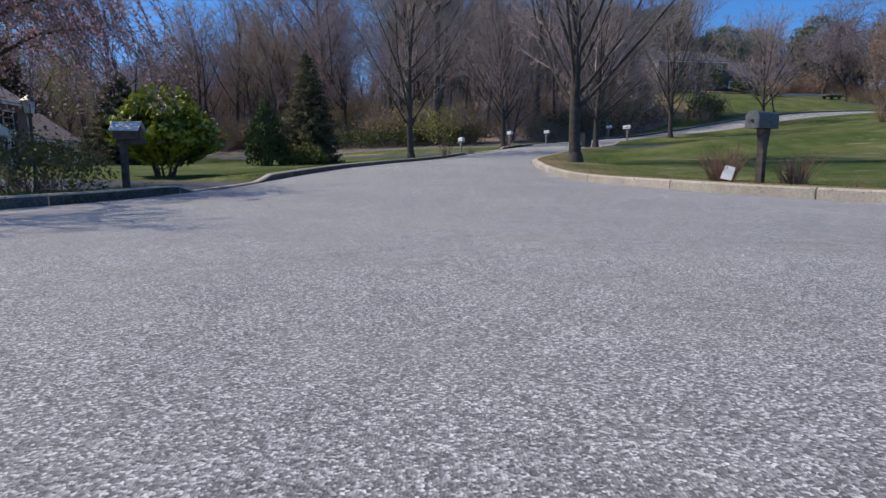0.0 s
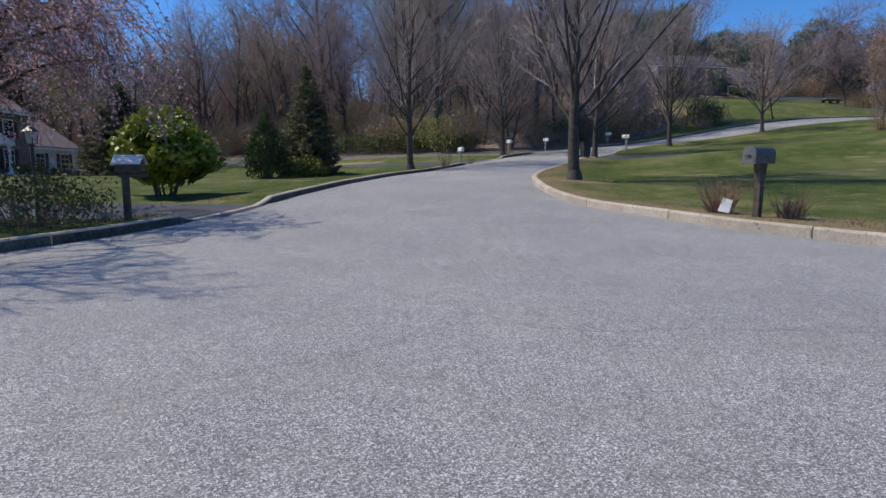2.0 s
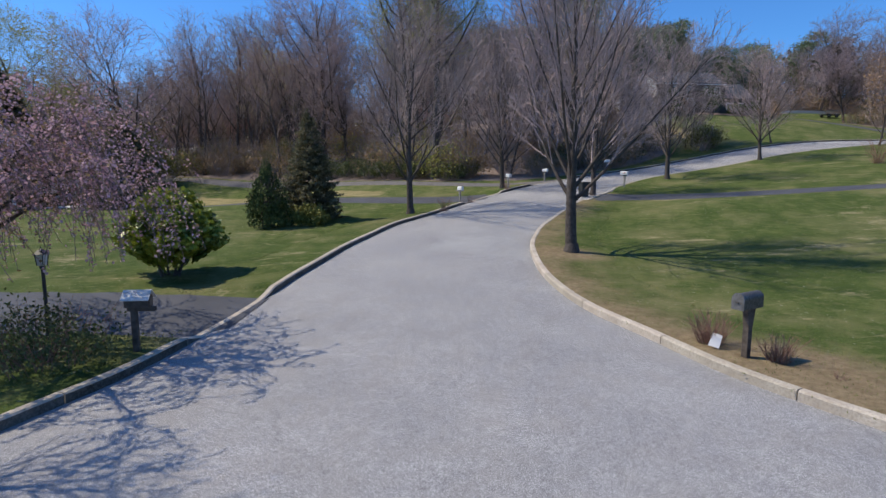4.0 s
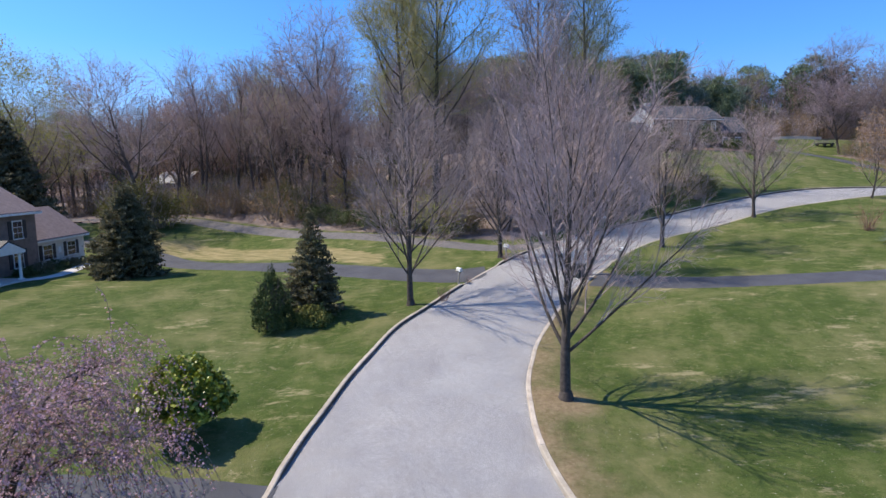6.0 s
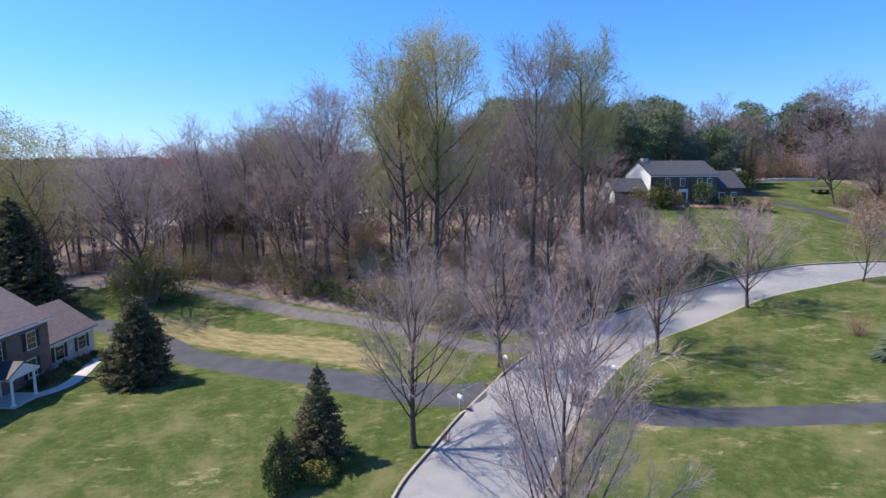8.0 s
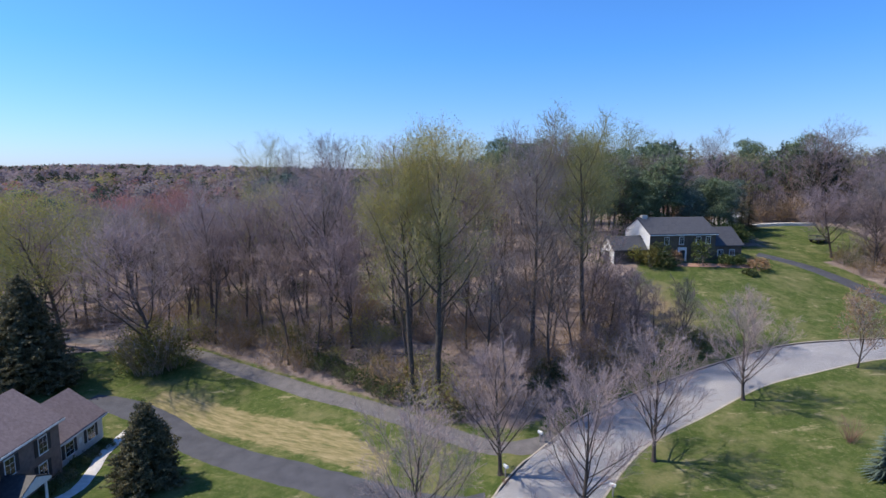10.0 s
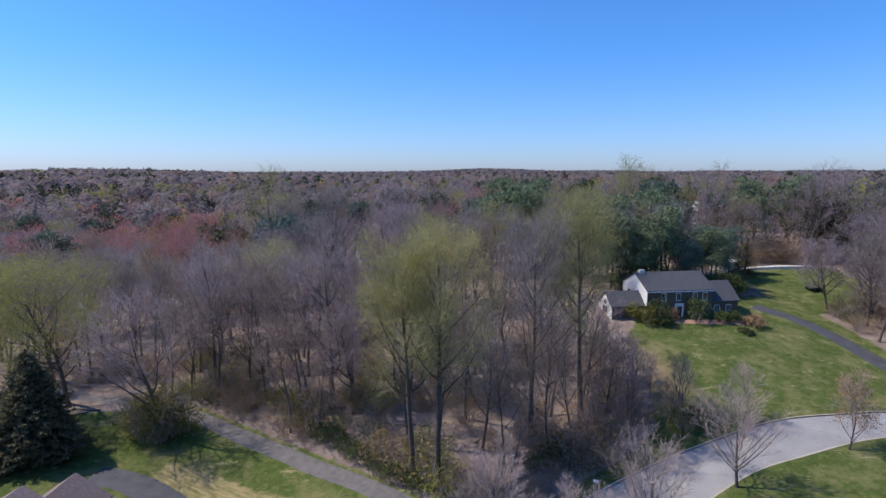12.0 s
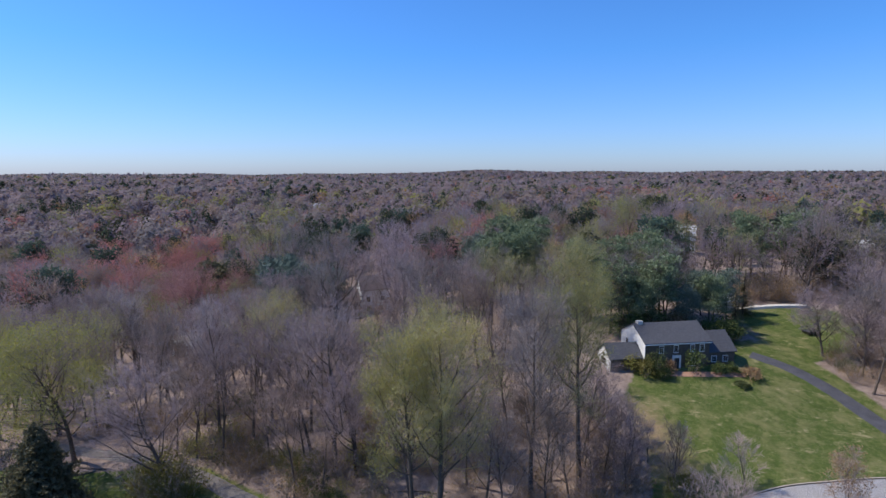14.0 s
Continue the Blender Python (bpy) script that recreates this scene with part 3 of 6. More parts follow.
def tubes(S, sides):
    """Vertices and faces of tapered tubes, one a row of S: two ends and two radii. A tip of no radius is closed to a point."""
    S = np.asarray(S, float)
    if len(S) == 0:
        return np.zeros((0, 3)), []
    p, q, r0, r1 = S[:, 0:3], S[:, 3:6], S[:, 6], S[:, 7]
    d = q - p
    d /= np.maximum(np.linalg.norm(d, axis=1, keepdims=True), 1e-9)
    ref = np.where(np.abs(d[:, 2:3]) > 0.9, np.array([[1.0, 0, 0]]), np.array([[0, 0, 1.0]]))
    a = np.cross(d, ref)
    a /= np.linalg.norm(a, axis=1, keepdims=True)
    b = np.cross(d, a)
    ang = np.arange(sides) * 2 * np.pi / sides
    ring = a[:, None, :] * np.cos(ang)[None, :, None] + b[:, None, :] * np.sin(ang)[None, :, None]
    pointed = bool(np.all(r1 <= 1e-6))
    if pointed:
        V = np.concatenate([p[:, None] + ring * r0[:, None, None], q[:, None]], 1)
        w = sides + 1
        base = (np.arange(len(S)) * w)[:, None]
        F = [np.concatenate([base + k, base + (k + 1) % sides, base + sides], 1) for k in range(sides)]
    else:
        V = np.concatenate([p[:, None] + ring * r0[:, None, None], q[:, None] + ring * r1[:, None, None]], 1)
        w = 2 * sides
        base = (np.arange(len(S)) * w)[:, None]
        F = [np.concatenate([base + k, base + (k + 1) % sides, base + sides + (k + 1) % sides, base + sides + k], 1) for k in range(sides)]
    return V.reshape(-1, 3), [tuple(f) for f in np.concatenate(F, 0).tolist()]


def slivers(S, rng):
    """The finest twigs of trees far off: one thin triangle each."""
    S = np.asarray(S, float)
    p, q, r = S[:, 0:3], S[:, 3:6], S[:, 6:7]
    d = q - p
    s = np.cross(d, rng.normal(size=d.shape))
    s /= np.maximum(np.linalg.norm(s, axis=1, keepdims=True), 1e-9)
    V = np.stack([p - s * r * 1.3, p + s * r * 1.3, q], 1).reshape(-1, 3)
    b = np.arange(len(S)) * 3
    return V, np.stack([b, b + 1, b + 2], 1).tolist()


def joined(groups):
    """Joins lists of (vertices, faces, material slot)."""
    Vs, Fs, Ss, o = [], [], [], 0
    for V, F, s in groups:
        if len(V) == 0:
            continue
        Vs.append(V)
        Fs += [tuple(i + o for i in f) for f in F]
        Ss += [s] * len(F)
        o += len(V)
    return (np.concatenate(Vs) if Vs else np.zeros((0, 3))), Fs, Ss


def leaves(C, size, rng, droop=0.0, long=1.6):
    """Small pointed leaves, two triangles each, about the places C."""
    C = np.asarray(C, float)
    n = len(C)
    d = rng.normal(size=(n, 3))
    d[:, 2] -= droop
    d /= np.linalg.norm(d, axis=1, keepdims=True)
    e = rng.normal(size=(n, 3))
    e -= d * (e * d).sum(1, keepdims=True)
    e /= np.linalg.norm(e, axis=1, keepdims=True)
    s = size * rng.uniform(0.6, 1.3, (n, 1))
    V = np.stack([C - d * s * long / 2, C + e * s / 2, C + d * s * long / 2, C - e * s / 2], 1).reshape(-1, 3)
    b = np.arange(n) * 4
    return V, np.stack([b, b + 1, b + 2, b + 3], 1).tolist()


class Growth:
    """Grows a bare tree: level by level, each branch bends, tapers and bears the next."""

    def __init__(self, seed, counts, lengths, angles, up, segs, wob, starts, thin=0.55, taper=0.25, rmin=(0, 0.03, 0.016, 0.01, 0.007), bias=1.0, rise=-1.0):
        self.rng = np.random.RandomState(seed)
        self.counts, self.lengths, self.angles, self.up, self.segs, self.wob, self.starts = counts, lengths, angles, up, segs, wob, starts
        self.thin, self.taper, self.rmin, self.bias, self.rise = thin, taper, rmin, bias, rise
        self.out = [[] for _ in range(len(counts) + 1)]
        self.tips = []

    def grow(self, p, d, length, r, level):
        rng = self.rng
        n = self.segs[level]
        last = level == len(self.counts)
        pts, dirs = [np.array(p, float)], [norm(np.array(d, float))]
        for i in range(n):
            dd = dirs[-1] + rng.normal(size=3) * self.wob[level]
            dd[2] += self.up[level]
            dd = norm(dd)
            pts.append(pts[-1] + dd * length / n)
            dirs.append(dd)
        end = 0.0 if last else r * self.taper
        for i in range(n):
            a = r + (end - r) * (i / n)
            b = r + (end - r) * ((i + 1) / n)
            self.out[level].append((*pts[i], *pts[i + 1], a, b))
        if last:
            self.tips.append(pts[-1])
            return
        m = self.counts[level]
        turn = rng.uniform(0, 2 * np.pi)
        for k in range(m):
            f = self.starts[level] + (1 - self.starts[level]) * ((k + rng.uniform(0.1, 0.9)) / m) ** (self.bias if level == 0 else 1)
            i = min(int(f * n), n - 1)
            at = pts[i] + (pts[i + 1] - pts[i]) * (f * n - i)
            d0 = dirs[i + 1]
            turn += 2.4 + rng.normal() * 0.4
            ref = norm(cross3(d0, LEAN if abs(d0[2]) < 0.95 else EAST))
            side = norm(ref * math.cos(turn) + cross3(d0, ref) * math.sin(turn))
            ang = math.radians(self.angles[level] * rng.uniform(0.75, 1.25)) * (1.1 - 0.35 * f if level == 0 else 1)
            cd = d0 * math.cos(ang) + side * math.sin(ang)
            if level == 0 and cd[2] < self.rise:
                cd = norm(np.array([cd[0], cd[1], self.rise]))
            ln = self.lengths[level] * rng.uniform(0.7, 1.25) * ((float(np.interp(f, [0.1, 0.3, 0.5, 1.0], [0.62, 1.0, 0.92, 0.5])) if self.rise > 0 else 1.08 - 0.55 * f) if level == 0 else 1.05 - 0.5 * f)
            rr = (r + (end - r) * f) * self.thin * rng.uniform(0.8, 1.1)
            self.grow(at, cd, ln, max(rr, self.rmin[level + 1]), level + 1)


def bare_tree(seed, height_, kind, twig=None, bud=None, bud_count=0, bud_size=0.12, bark=None, rich=1.0, near=True, wide=1.0):
    """The trunk mesh and the crown mesh of a leafless or budding tree."""
    H = height_
    far_twigs = (0, 0.05, 0.03, 0.02, 0.016)
    if kind == "street":
        g = Growth(seed, [21, int(11 * rich), 7, 5], [H * 0.55, H * 0.2, H * 0.09, H * 0.045], [40, 28, 32, 36], [0.01, 0.08, 0.08, 0.05, 0.03], [9, 6, 3, 1, 1], [0.025, 0.045, 0.07, 0.09, 0.1], [0.21, 0.2, 0.15, 0.2], 0.42, 0.2, (0, 0.03, 0.017, 0.011, 0.008), 1.5, 0.68)
        g.grow((0, 0, -0.25), (0.02, 0.01, 1), H * 0.72, H * 0.017, 0)
    elif kind == "round":
        g = Growth(seed, [16, 8, 6, 6], [H * 0.46, H * 0.2, H * 0.11, H * 0.06], [48, 36, 36, 38], [0.02, 0.14, 0.1, 0.06, 0.03], [8, 6, 3, 1, 1], [0.06, 0.12, 0.14, 0.15, 0.1], [0.25, 0.22, 0.18, 0.2], 0.55, 0.2, far_twigs, 1.2)
        g.grow((0, 0, -0.3), (0.05, 0.02, 1), H * 0.75, H * 0.016, 0)
    elif kind == "tall":
        g = Growth(seed, [20, 9, 7, 6], [H * 0.33, H * 0.13, H * 0.07, H * 0.04], [60, 36, 36, 36], [0.01, 0.13, 0.12, 0.08, 0.03], [9, 6, 3, 1, 1], [0.025, 0.09, 0.1, 0.1, 0.1], [0.42, 0.2, 0.15, 0.2], 0.52, 0.2, far_twigs, 0.9, 0.16)
        g.grow((0, 0, -0.3), (0.02, 0.02, 1), H * 0.86, H * 0.0135, 0)
    elif kind == "small":
        g = Growth(seed, [11, 7, 5, 4], [H * 0.48, H * 0.2, H * 0.11, H * 0.06], [42, 36, 38, 40], [0.02, 0.14, 0.1, 0.05, 0.0], [6, 4, 3, 1, 1], [0.06, 0.12, 0.14, 0.15, 0.1], [0.12, 0.2, 0.18, 0.2], 0.55, 0.2, (0, 0.03, 0.02, 0.014, 0.011), 1.2)
        g.grow((0, 0, -0.2), (0.05, 0.03, 1), H * 0.8, H * 0.012, 0)
    else:   # a wood's tree: a bare stem under a domed crown
        g = Growth(seed, [12, 7, 5, 4], [H * 0.4, H * 0.17, H * 0.09, H * 0.05], [42, 34, 36, 38], [0.02, 0.15, 0.12, 0.06, 0.03], [6, 4, 1, 1, 1], [0.05, 0.08, 0.1, 0.1, 0.1], [0.34, 0.2, 0.15, 0.15], 0.52, 0.2, far_twigs, 1.0, 0.42)
        g.grow((0, 0, -0.3), (0.04, 0.02, 1), H * 0.74, H * 0.0115, 0)
    if wide != 1.0:
        for k in range(len(g.out)):
            A_ = np.array(g.out[k])
            A_[:, [0, 1, 3, 4]] *= wide
            g.out[k] = [tuple(a) for a in A_]
        g.tips = [np.array([p[0] * wide, p[1] * wide, p[2]]) for p in g.tips]
    # the root flare
    r = g.out[0][0][6]
    flare = [(0, 0, -0.3, 0.0, 0.0, 0.35, r * 1.7, r * 1.02)]
    V, F, S = joined([(*tubes(g.out[0], 8), 0), (*tubes(flare, 8), 0), (*tubes(g.out[1], 5), 0)])
    trunk = mesh_of("trunk", V, F, [bark or M_BARK], smooth=True)
    last = len(g.out) - 1
    groups = [(*tubes(g.out[2], 4 if kind != "wood" else 3), 0)]
    if last > 3:
        groups.append((*(tubes(g.out[3], 3) if near and kind in ("street", "small") else slivers(g.out[3], g.rng)), 0))
    groups.append((*(tubes(g.out[last], 3) if near and kind in ("street", "small") and rich > 0.99 else slivers(g.out[last], g.rng)), 0))
    if bud:
        T = np.array(g.tips)
        C = T[g.rng.randint(0, len(T), bud_count)] + g.rng.normal(size=(bud_count, 3)) * H * 0.011
        groups.append((*leaves(C, bud_size, g.rng), 1))
    V, F, S = joined(groups)
    crown = mesh_of("crown", V, F, [twig or M_TWIG] + ([bud] if bud else []), S)
    return trunk, crown


def conifer(seed, H, R, whorls, per, needle, droop=0.35, lift=0.0, dense=9, power=0.85, skirt=0.05):
    """The trunk and the tiered crown of a spruce: each branch a spray of short needled shoots."""
    rng = np.random.RandomState(seed)
    trunk = mesh_of("trunk", *tubes([(0, 0, -0.2, 0, 0, H * 0.97, H * 0.018, H * 0.003)], 7), [M_BARK_DARK], smooth=True)
    V, F, o = [], [], 0
    for w in range(whorls):
        f = skirt + (1 - skirt) * (w + rng.uniform(-0.3, 0.3)) / whorls
        f = min(max(f, 0.02), 0.985)
        z = H * f
        L0 = R * (1 - f) ** power * (0.35 + 0.65 * min(1, f / 0.12 + 0.5))
        for b in range(max(4, int(per * (1 - 0.5 * f)))):
            a = rng.uniform(0, 2 * np.pi)
            L = L0 * rng.uniform(0.72, 1.12) + 0.06
            z = H * min(max(f + rng.uniform(-0.055, 0.055), 0.02), 0.985)
            out = np.array([np.cos(a), np.sin(a), 0])
            side = np.array([-np.sin(a), np.cos(a), 0])
            for k in range(dense):
                t = (k + 1) / dense
                c = out * L * t + np.array([0, 0, z + L * (lift * t - droop * t * t * 0.9 + 0.1 * t)])
                s = (0.16 + 0.3 * (1 - t)) * L0 ** 0.5 * rng.uniform(0.7, 1.2) * 0.55
                for sg in (-1, 1):
                    tip = c + side * sg * s + out * s * 0.7 + np.array([0, 0, rng.uniform(-0.25, 0.12) * s])
                    wd = s * 0.42
                    V += [c - out * wd, c + out * wd + np.array([0, 0, wd * 0.5]), tip]
                    F.append((o, o + 1, o + 2))
                    o += 3
            tip = out * L * 1.06 + np.array([0, 0, z + L * (lift - droop * 0.9 + 0.1)])
            mid = out * L * 0.55 + np.array([0, 0, z + L * (lift * 0.55 - droop * 0.3 + 0.05)])
            V += [mid + side * 0.05 * L0, mid - side * 0.05 * L0, tip]
            F.append((o, o + 1, o + 2))
            o += 3
    crown = mesh_of("crown", np.array(V), F, [needle])
    return trunk, crown


def bushy_spruce(seed, H, R, whorls, per, needle, power=0.6, size=0.2, blunt=0.0):
    """The trunk and crown of a garden spruce: uneven tiers of branches, each a row of needled tufts."""
    rng = np.random.RandomState(seed)
    trunk = mesh_of("trunk", *tubes([(0, 0, -0.2, 0, 0, H * 0.96, H * 0.02, H * 0.003)], 7), [M_BARK_DARK], smooth=True)
    C, lumps = [], rng.uniform(0, 6.28, 4)
    for w in range(whorls):
        f = 0.03 + 0.96 * w / whorls
        L0 = R * max((1 - f) ** power, blunt * (1 - f) ** 0.25) * (0.8 + 0.2 * min(1, f / 0.15))
        for b in range(max(3, int(per * (1 - 0.6 * f)))):
            a = rng.uniform(0, 2 * np.pi)
            lump = 1 + 0.13 * math.sin(3 * a + 9 * f + lumps[0]) + 0.1 * math.sin(5 * a - 14 * f + lumps[1])
            L = L0 * rng.uniform(0.68, 1.14) * lump + 0.05
            z = H * f + rng.normal() * 0.012 * H
            out = np.array([np.cos(a), np.sin(a), 0])
            k = max(2, int(L / (size * 1.1)))
            for t in np.linspace(0.3, 1.0, k):
                c = out * L * t + np.array([0, 0, z - 0.16 * L * t + 0.2 * L * t * t])
                m = 6 if t > 0.6 else 3
                C.append(c + rng.normal(size=(m, 3)) * np.array([1, 1, 0.5]) * size * 0.5)
    C.append(np.array([0, 0, H * 0.97]) + rng.normal(size=(30, 3)) * np.array([0.06, 0.06, 0.16]))
    V, F = leaves(np.concatenate(C), size * 0.62, rng, 0.0, 2.2)
    return trunk, mesh_of("crown", V, F, [needle])


def pine(seed, H, R, needle):
    """The trunk and crown of an old pine: spreading limbs that carry tufts of needles."""
    g = Growth(seed, [16, 6], [H * 0.3, H * 0.12], [70, 45], [0.0, 0.06, 0.1], [8, 4, 2], [0.03, 0.1, 0.1], [0.35, 0.3], 0.45, 0.25)
    g.grow((0, 0, -0.3), (0.02, 0, 1), H * 0.92, H * 0.016, 0)
    rng = g.rng
    V, F, S = joined([(*tubes(g.out[0], 7), 0), (*tubes(g.out[1], 4), 0), (*tubes(g.out[2], 3), 0)])
    trunk = mesh_of("trunk", V, F, [M_BARK_DARK], smooth=True)
    T = np.array(g.tips)
    C = np.repeat(T, 85, 0) + rng.normal(size=(len(T) * 85, 3)) * np.array([R * 0.13, R * 0.13, R * 0.06])
    V, F = leaves(C, H * 0.0135, rng, 0.0, 4.0)
    V = V.reshape(-1, 4, 3)[:, :3].reshape(-1, 3)
    F = np.arange(len(V)).reshape(-1, 3).tolist()
    return trunk, mesh_of("crown", V, F, [needle])


def bush_leaves(seed, rx, ry, rz, clumps, per, size, spread_=0.16, flat=0.0):
    """Leaves in clumps over an uneven mound."""
    rng = np.random.RandomState(seed)
    C = []
    for i in range(clumps):
        a, u = rng.uniform(0, 2 * np.pi), rng.uniform(-0.35, 1)
        rr = rng.uniform(0.72, 1.06) * (1 + 0.16 * np.sin(3 * a + seed) + 0.1 * np.sin(5 * a + 4 * u))
        h = np.sqrt(max(0, 1 - u * u))
        c = np.array([rx * h * np.cos(a) * rr, ry * h * np.sin(a) * rr, rz * (0.42 + 0.58 * u * rr)])
        C.append(c + rng.normal(size=(per, 3)) * spread_ * (rx + ry + rz) / 3)
    C = np.concatenate(C)
    C[:, 2] = np.maximum(C[:, 2], 0.06)
    return leaves(C, size, rng)


def stems(seed, n, r, h, lean=0.35, thick=0.012, segs=2, branch=3, far=False):
    """Bare stems from one stool."""
    rng = np.random.RandomState(seed)
    A, B = [], []
    for i in range(n):
        a = rng.uniform(0, 2 * np.pi)
        p = np.array([np.cos(a), np.sin(a), 0]) * r * rng.uniform(0, 0.5) + np.array([0, 0, -0.05])
        d = norm(np.array([np.cos(a) * lean * rng.uniform(0.2, 1.6), np.sin(a) * lean * rng.uniform(0.2, 1.6), 1]))
        L = h * rng.uniform(0.55, 1.1)
        for k in range(segs):
            q = p + d * L / segs
            A.append((*p, *q, thick * (1 - k / (segs + 0.5)), thick * (1 - (k + 1) / (segs + 0.5))))
            for _ in range(branch):
                f = rng.uniform(0.2, 1)
                at = p + (q - p) * f
                bd = norm(d + rng.normal(size=3) * 0.55)
                B.append((*at, *(at + bd * L * rng.uniform(0.15, 0.35)), thick * 0.45, 0))
            p, d = q, norm(d + rng.normal(size=3) * 0.2)
    if far:
        return [(*tubes(A, 3), 0), (*slivers(B, rng), 0)]
    return [(*tubes(A, 4), 0), (*tubes(B, 3), 0)]


def plant(name, meshes, x, y, turn, label, category, group="", scale=1.0, names=("trunk", "crown"), sink=0.0):
    root = thing(name, (x, y, on(x, y) - 0.02 - sink), turn, label, category, group)
    root.scale = (scale, scale, scale)
    for n, me in zip(names, meshes):
        part(n, me, None, root)
    return root


# street trees along the kerbs, each its own
ROAD_TREES = [  # x, y, height, seed, breadth
    (4.85, 20.5, 13.2, 3, 0.85, "broad leafless street tree with upswept limbs beside the kerb"),
    (-1.9, 34.0, 12.9, 5, 1.12, "leafless vase-shaped street tree on the lawn by the kerb"),
    (10.6, 39.4, 12.4, 8, 1.05, "slender leafless street tree beside the driveway mouth"),
    (18.6, 46.5, 12.0, 11, 1.15, "leafless street tree on the bank by the road"),
    (31.3, 55.7, 10.6, 14, 1.2, "leafless street tree on the upper bend"),
    (4.9, 45.6, 12.4, 23, 0.95, "thin leafless tree between the two drives"),
]
for x, y, h, seed, wide, label in ROAD_TREES:
    plant("street_tree", bare_tree(seed, h, "street", M_TWIG, rich=1.0 if h > 13 else 0.98 if h > 12 else 0.9, wide=wide), x, y, seed * 40, label, "tree", "leafless street trees along the road")
plant("street_tree", bare_tree(17, 8.6, "small", M_TWIG, M_BUD_RUST, 3000, 0.11), 46.9, 60.8, 20, "small street tree with rust-coloured buds on the verge", "tree", "leafless street trees along the road")
plant("young_tree", bare_tree(18, 7.5, "small", M_TWIG), 38.6, 66.6, 80, "thin young leafless tree across the upper bend", "tree")
plant("young_tree", bare_tree(19, 8.0, "small", M_TWIG_WOOD), 30.5, 69.5, 10, "small leafless tree at the lawn's lower edge", "tree")

# conifers on the lawns
plant("spruce", bushy_spruce(31, 6.3, 2.1, 24, 34, M_NEEDLE, 0.9, 0.15), -7.75, 32.9, 0, "dark green spruce on the lawn", "spruce", "conifer clump on the lawn")
V, F = bush_leaves(32, 0.95, 0.95, 3.2, 280, 26, 0.075, 0.07)
V[:, :2] *= np.interp(V[:, 2] / 3.2, [0, 0.25, 0.6, 1], [0.75, 1.1, 1.0, 0.35])[:, None]
V[:, 2] = np.maximum((V[:, 2] - 0.65) * 1.36, 0.04)
st = joined(stems(32, 30, 0.7, 3.1, 0.2, 0.03, 3, 4))
plant("yew", [mesh_of("stem", st[0], st[1], [M_BARK_DARK]), mesh_of("foliage", V, F, [M_YEW])], -9.4, 30.1, 0, "upright bushy green yew on the lawn", "conifer", "conifer clump on the lawn", names=("stem", "foliage"))
plant("spruce", bushy_spruce(33, 7.9, 3.2, 28, 50, M_NEEDLE, 0.7, 0.19, 0.36), -26.8, 47.2, 0, "dense dark spruce before the brick house", "spruce")
plant("spruce", bushy_spruce(34, 14.6, 6.2, 30, 60, M_NEEDLE, 0.85, 0.32), -52.5, 67.5, 0, "tall dark spruce behind the brick house", "spruce")
plant("spruce", conifer(35, 5.2, 1.9, 22, 14, M_NEEDLE_BLUE), 35.8, 42.2, 0, "young blue-green spruce on the bank", "spruce")
V, F = bush_leaves(36, 1.05, 0.9, 1.0, 120, 26, 0.09, 0.12)
plant("juniper", [mesh_of("foliage", V, F, [M_GOLD])], -7.45, 31.0, 0, "low golden-green juniper mound", "shrub", "conifer clump on the lawn", names=("foliage",))

# the laurel by the near drive
V, F = bush_leaves(37, 1.45, 1.4, 2.85, 560, 24, 0.14, 0.05)
W_, G_ = bush_leaves(38, 1.15, 1.1, 2.5, 260, 20, 0.16, 0.07)
F = list(F) + [[i + len(V) for i in f] for f in G_]
V = np.concatenate([V, W_])
grow_ = np.interp(V[:, 2] / 2.75, [0, 0.2, 0.42, 0.7, 1], [0.32, 0.55, 1.1, 1.12, 1.0])
V[:, :2] *= grow_[:, None]
stem = joined(stems(37, 9, 0.7, 1.9, 0.45, 0.05, 3, 2))
plant("laurel_bush", [mesh_of("stem", stem[0], stem[1], [M_BARK_DARK]), mesh_of("foliage", V, F, [M_LEAF_RHODO])], -9.0, 18.4, 0, "rounded evergreen bush with fresh yellow-green leaves", "bush", scale=0.9, names=("stem", "foliage"))


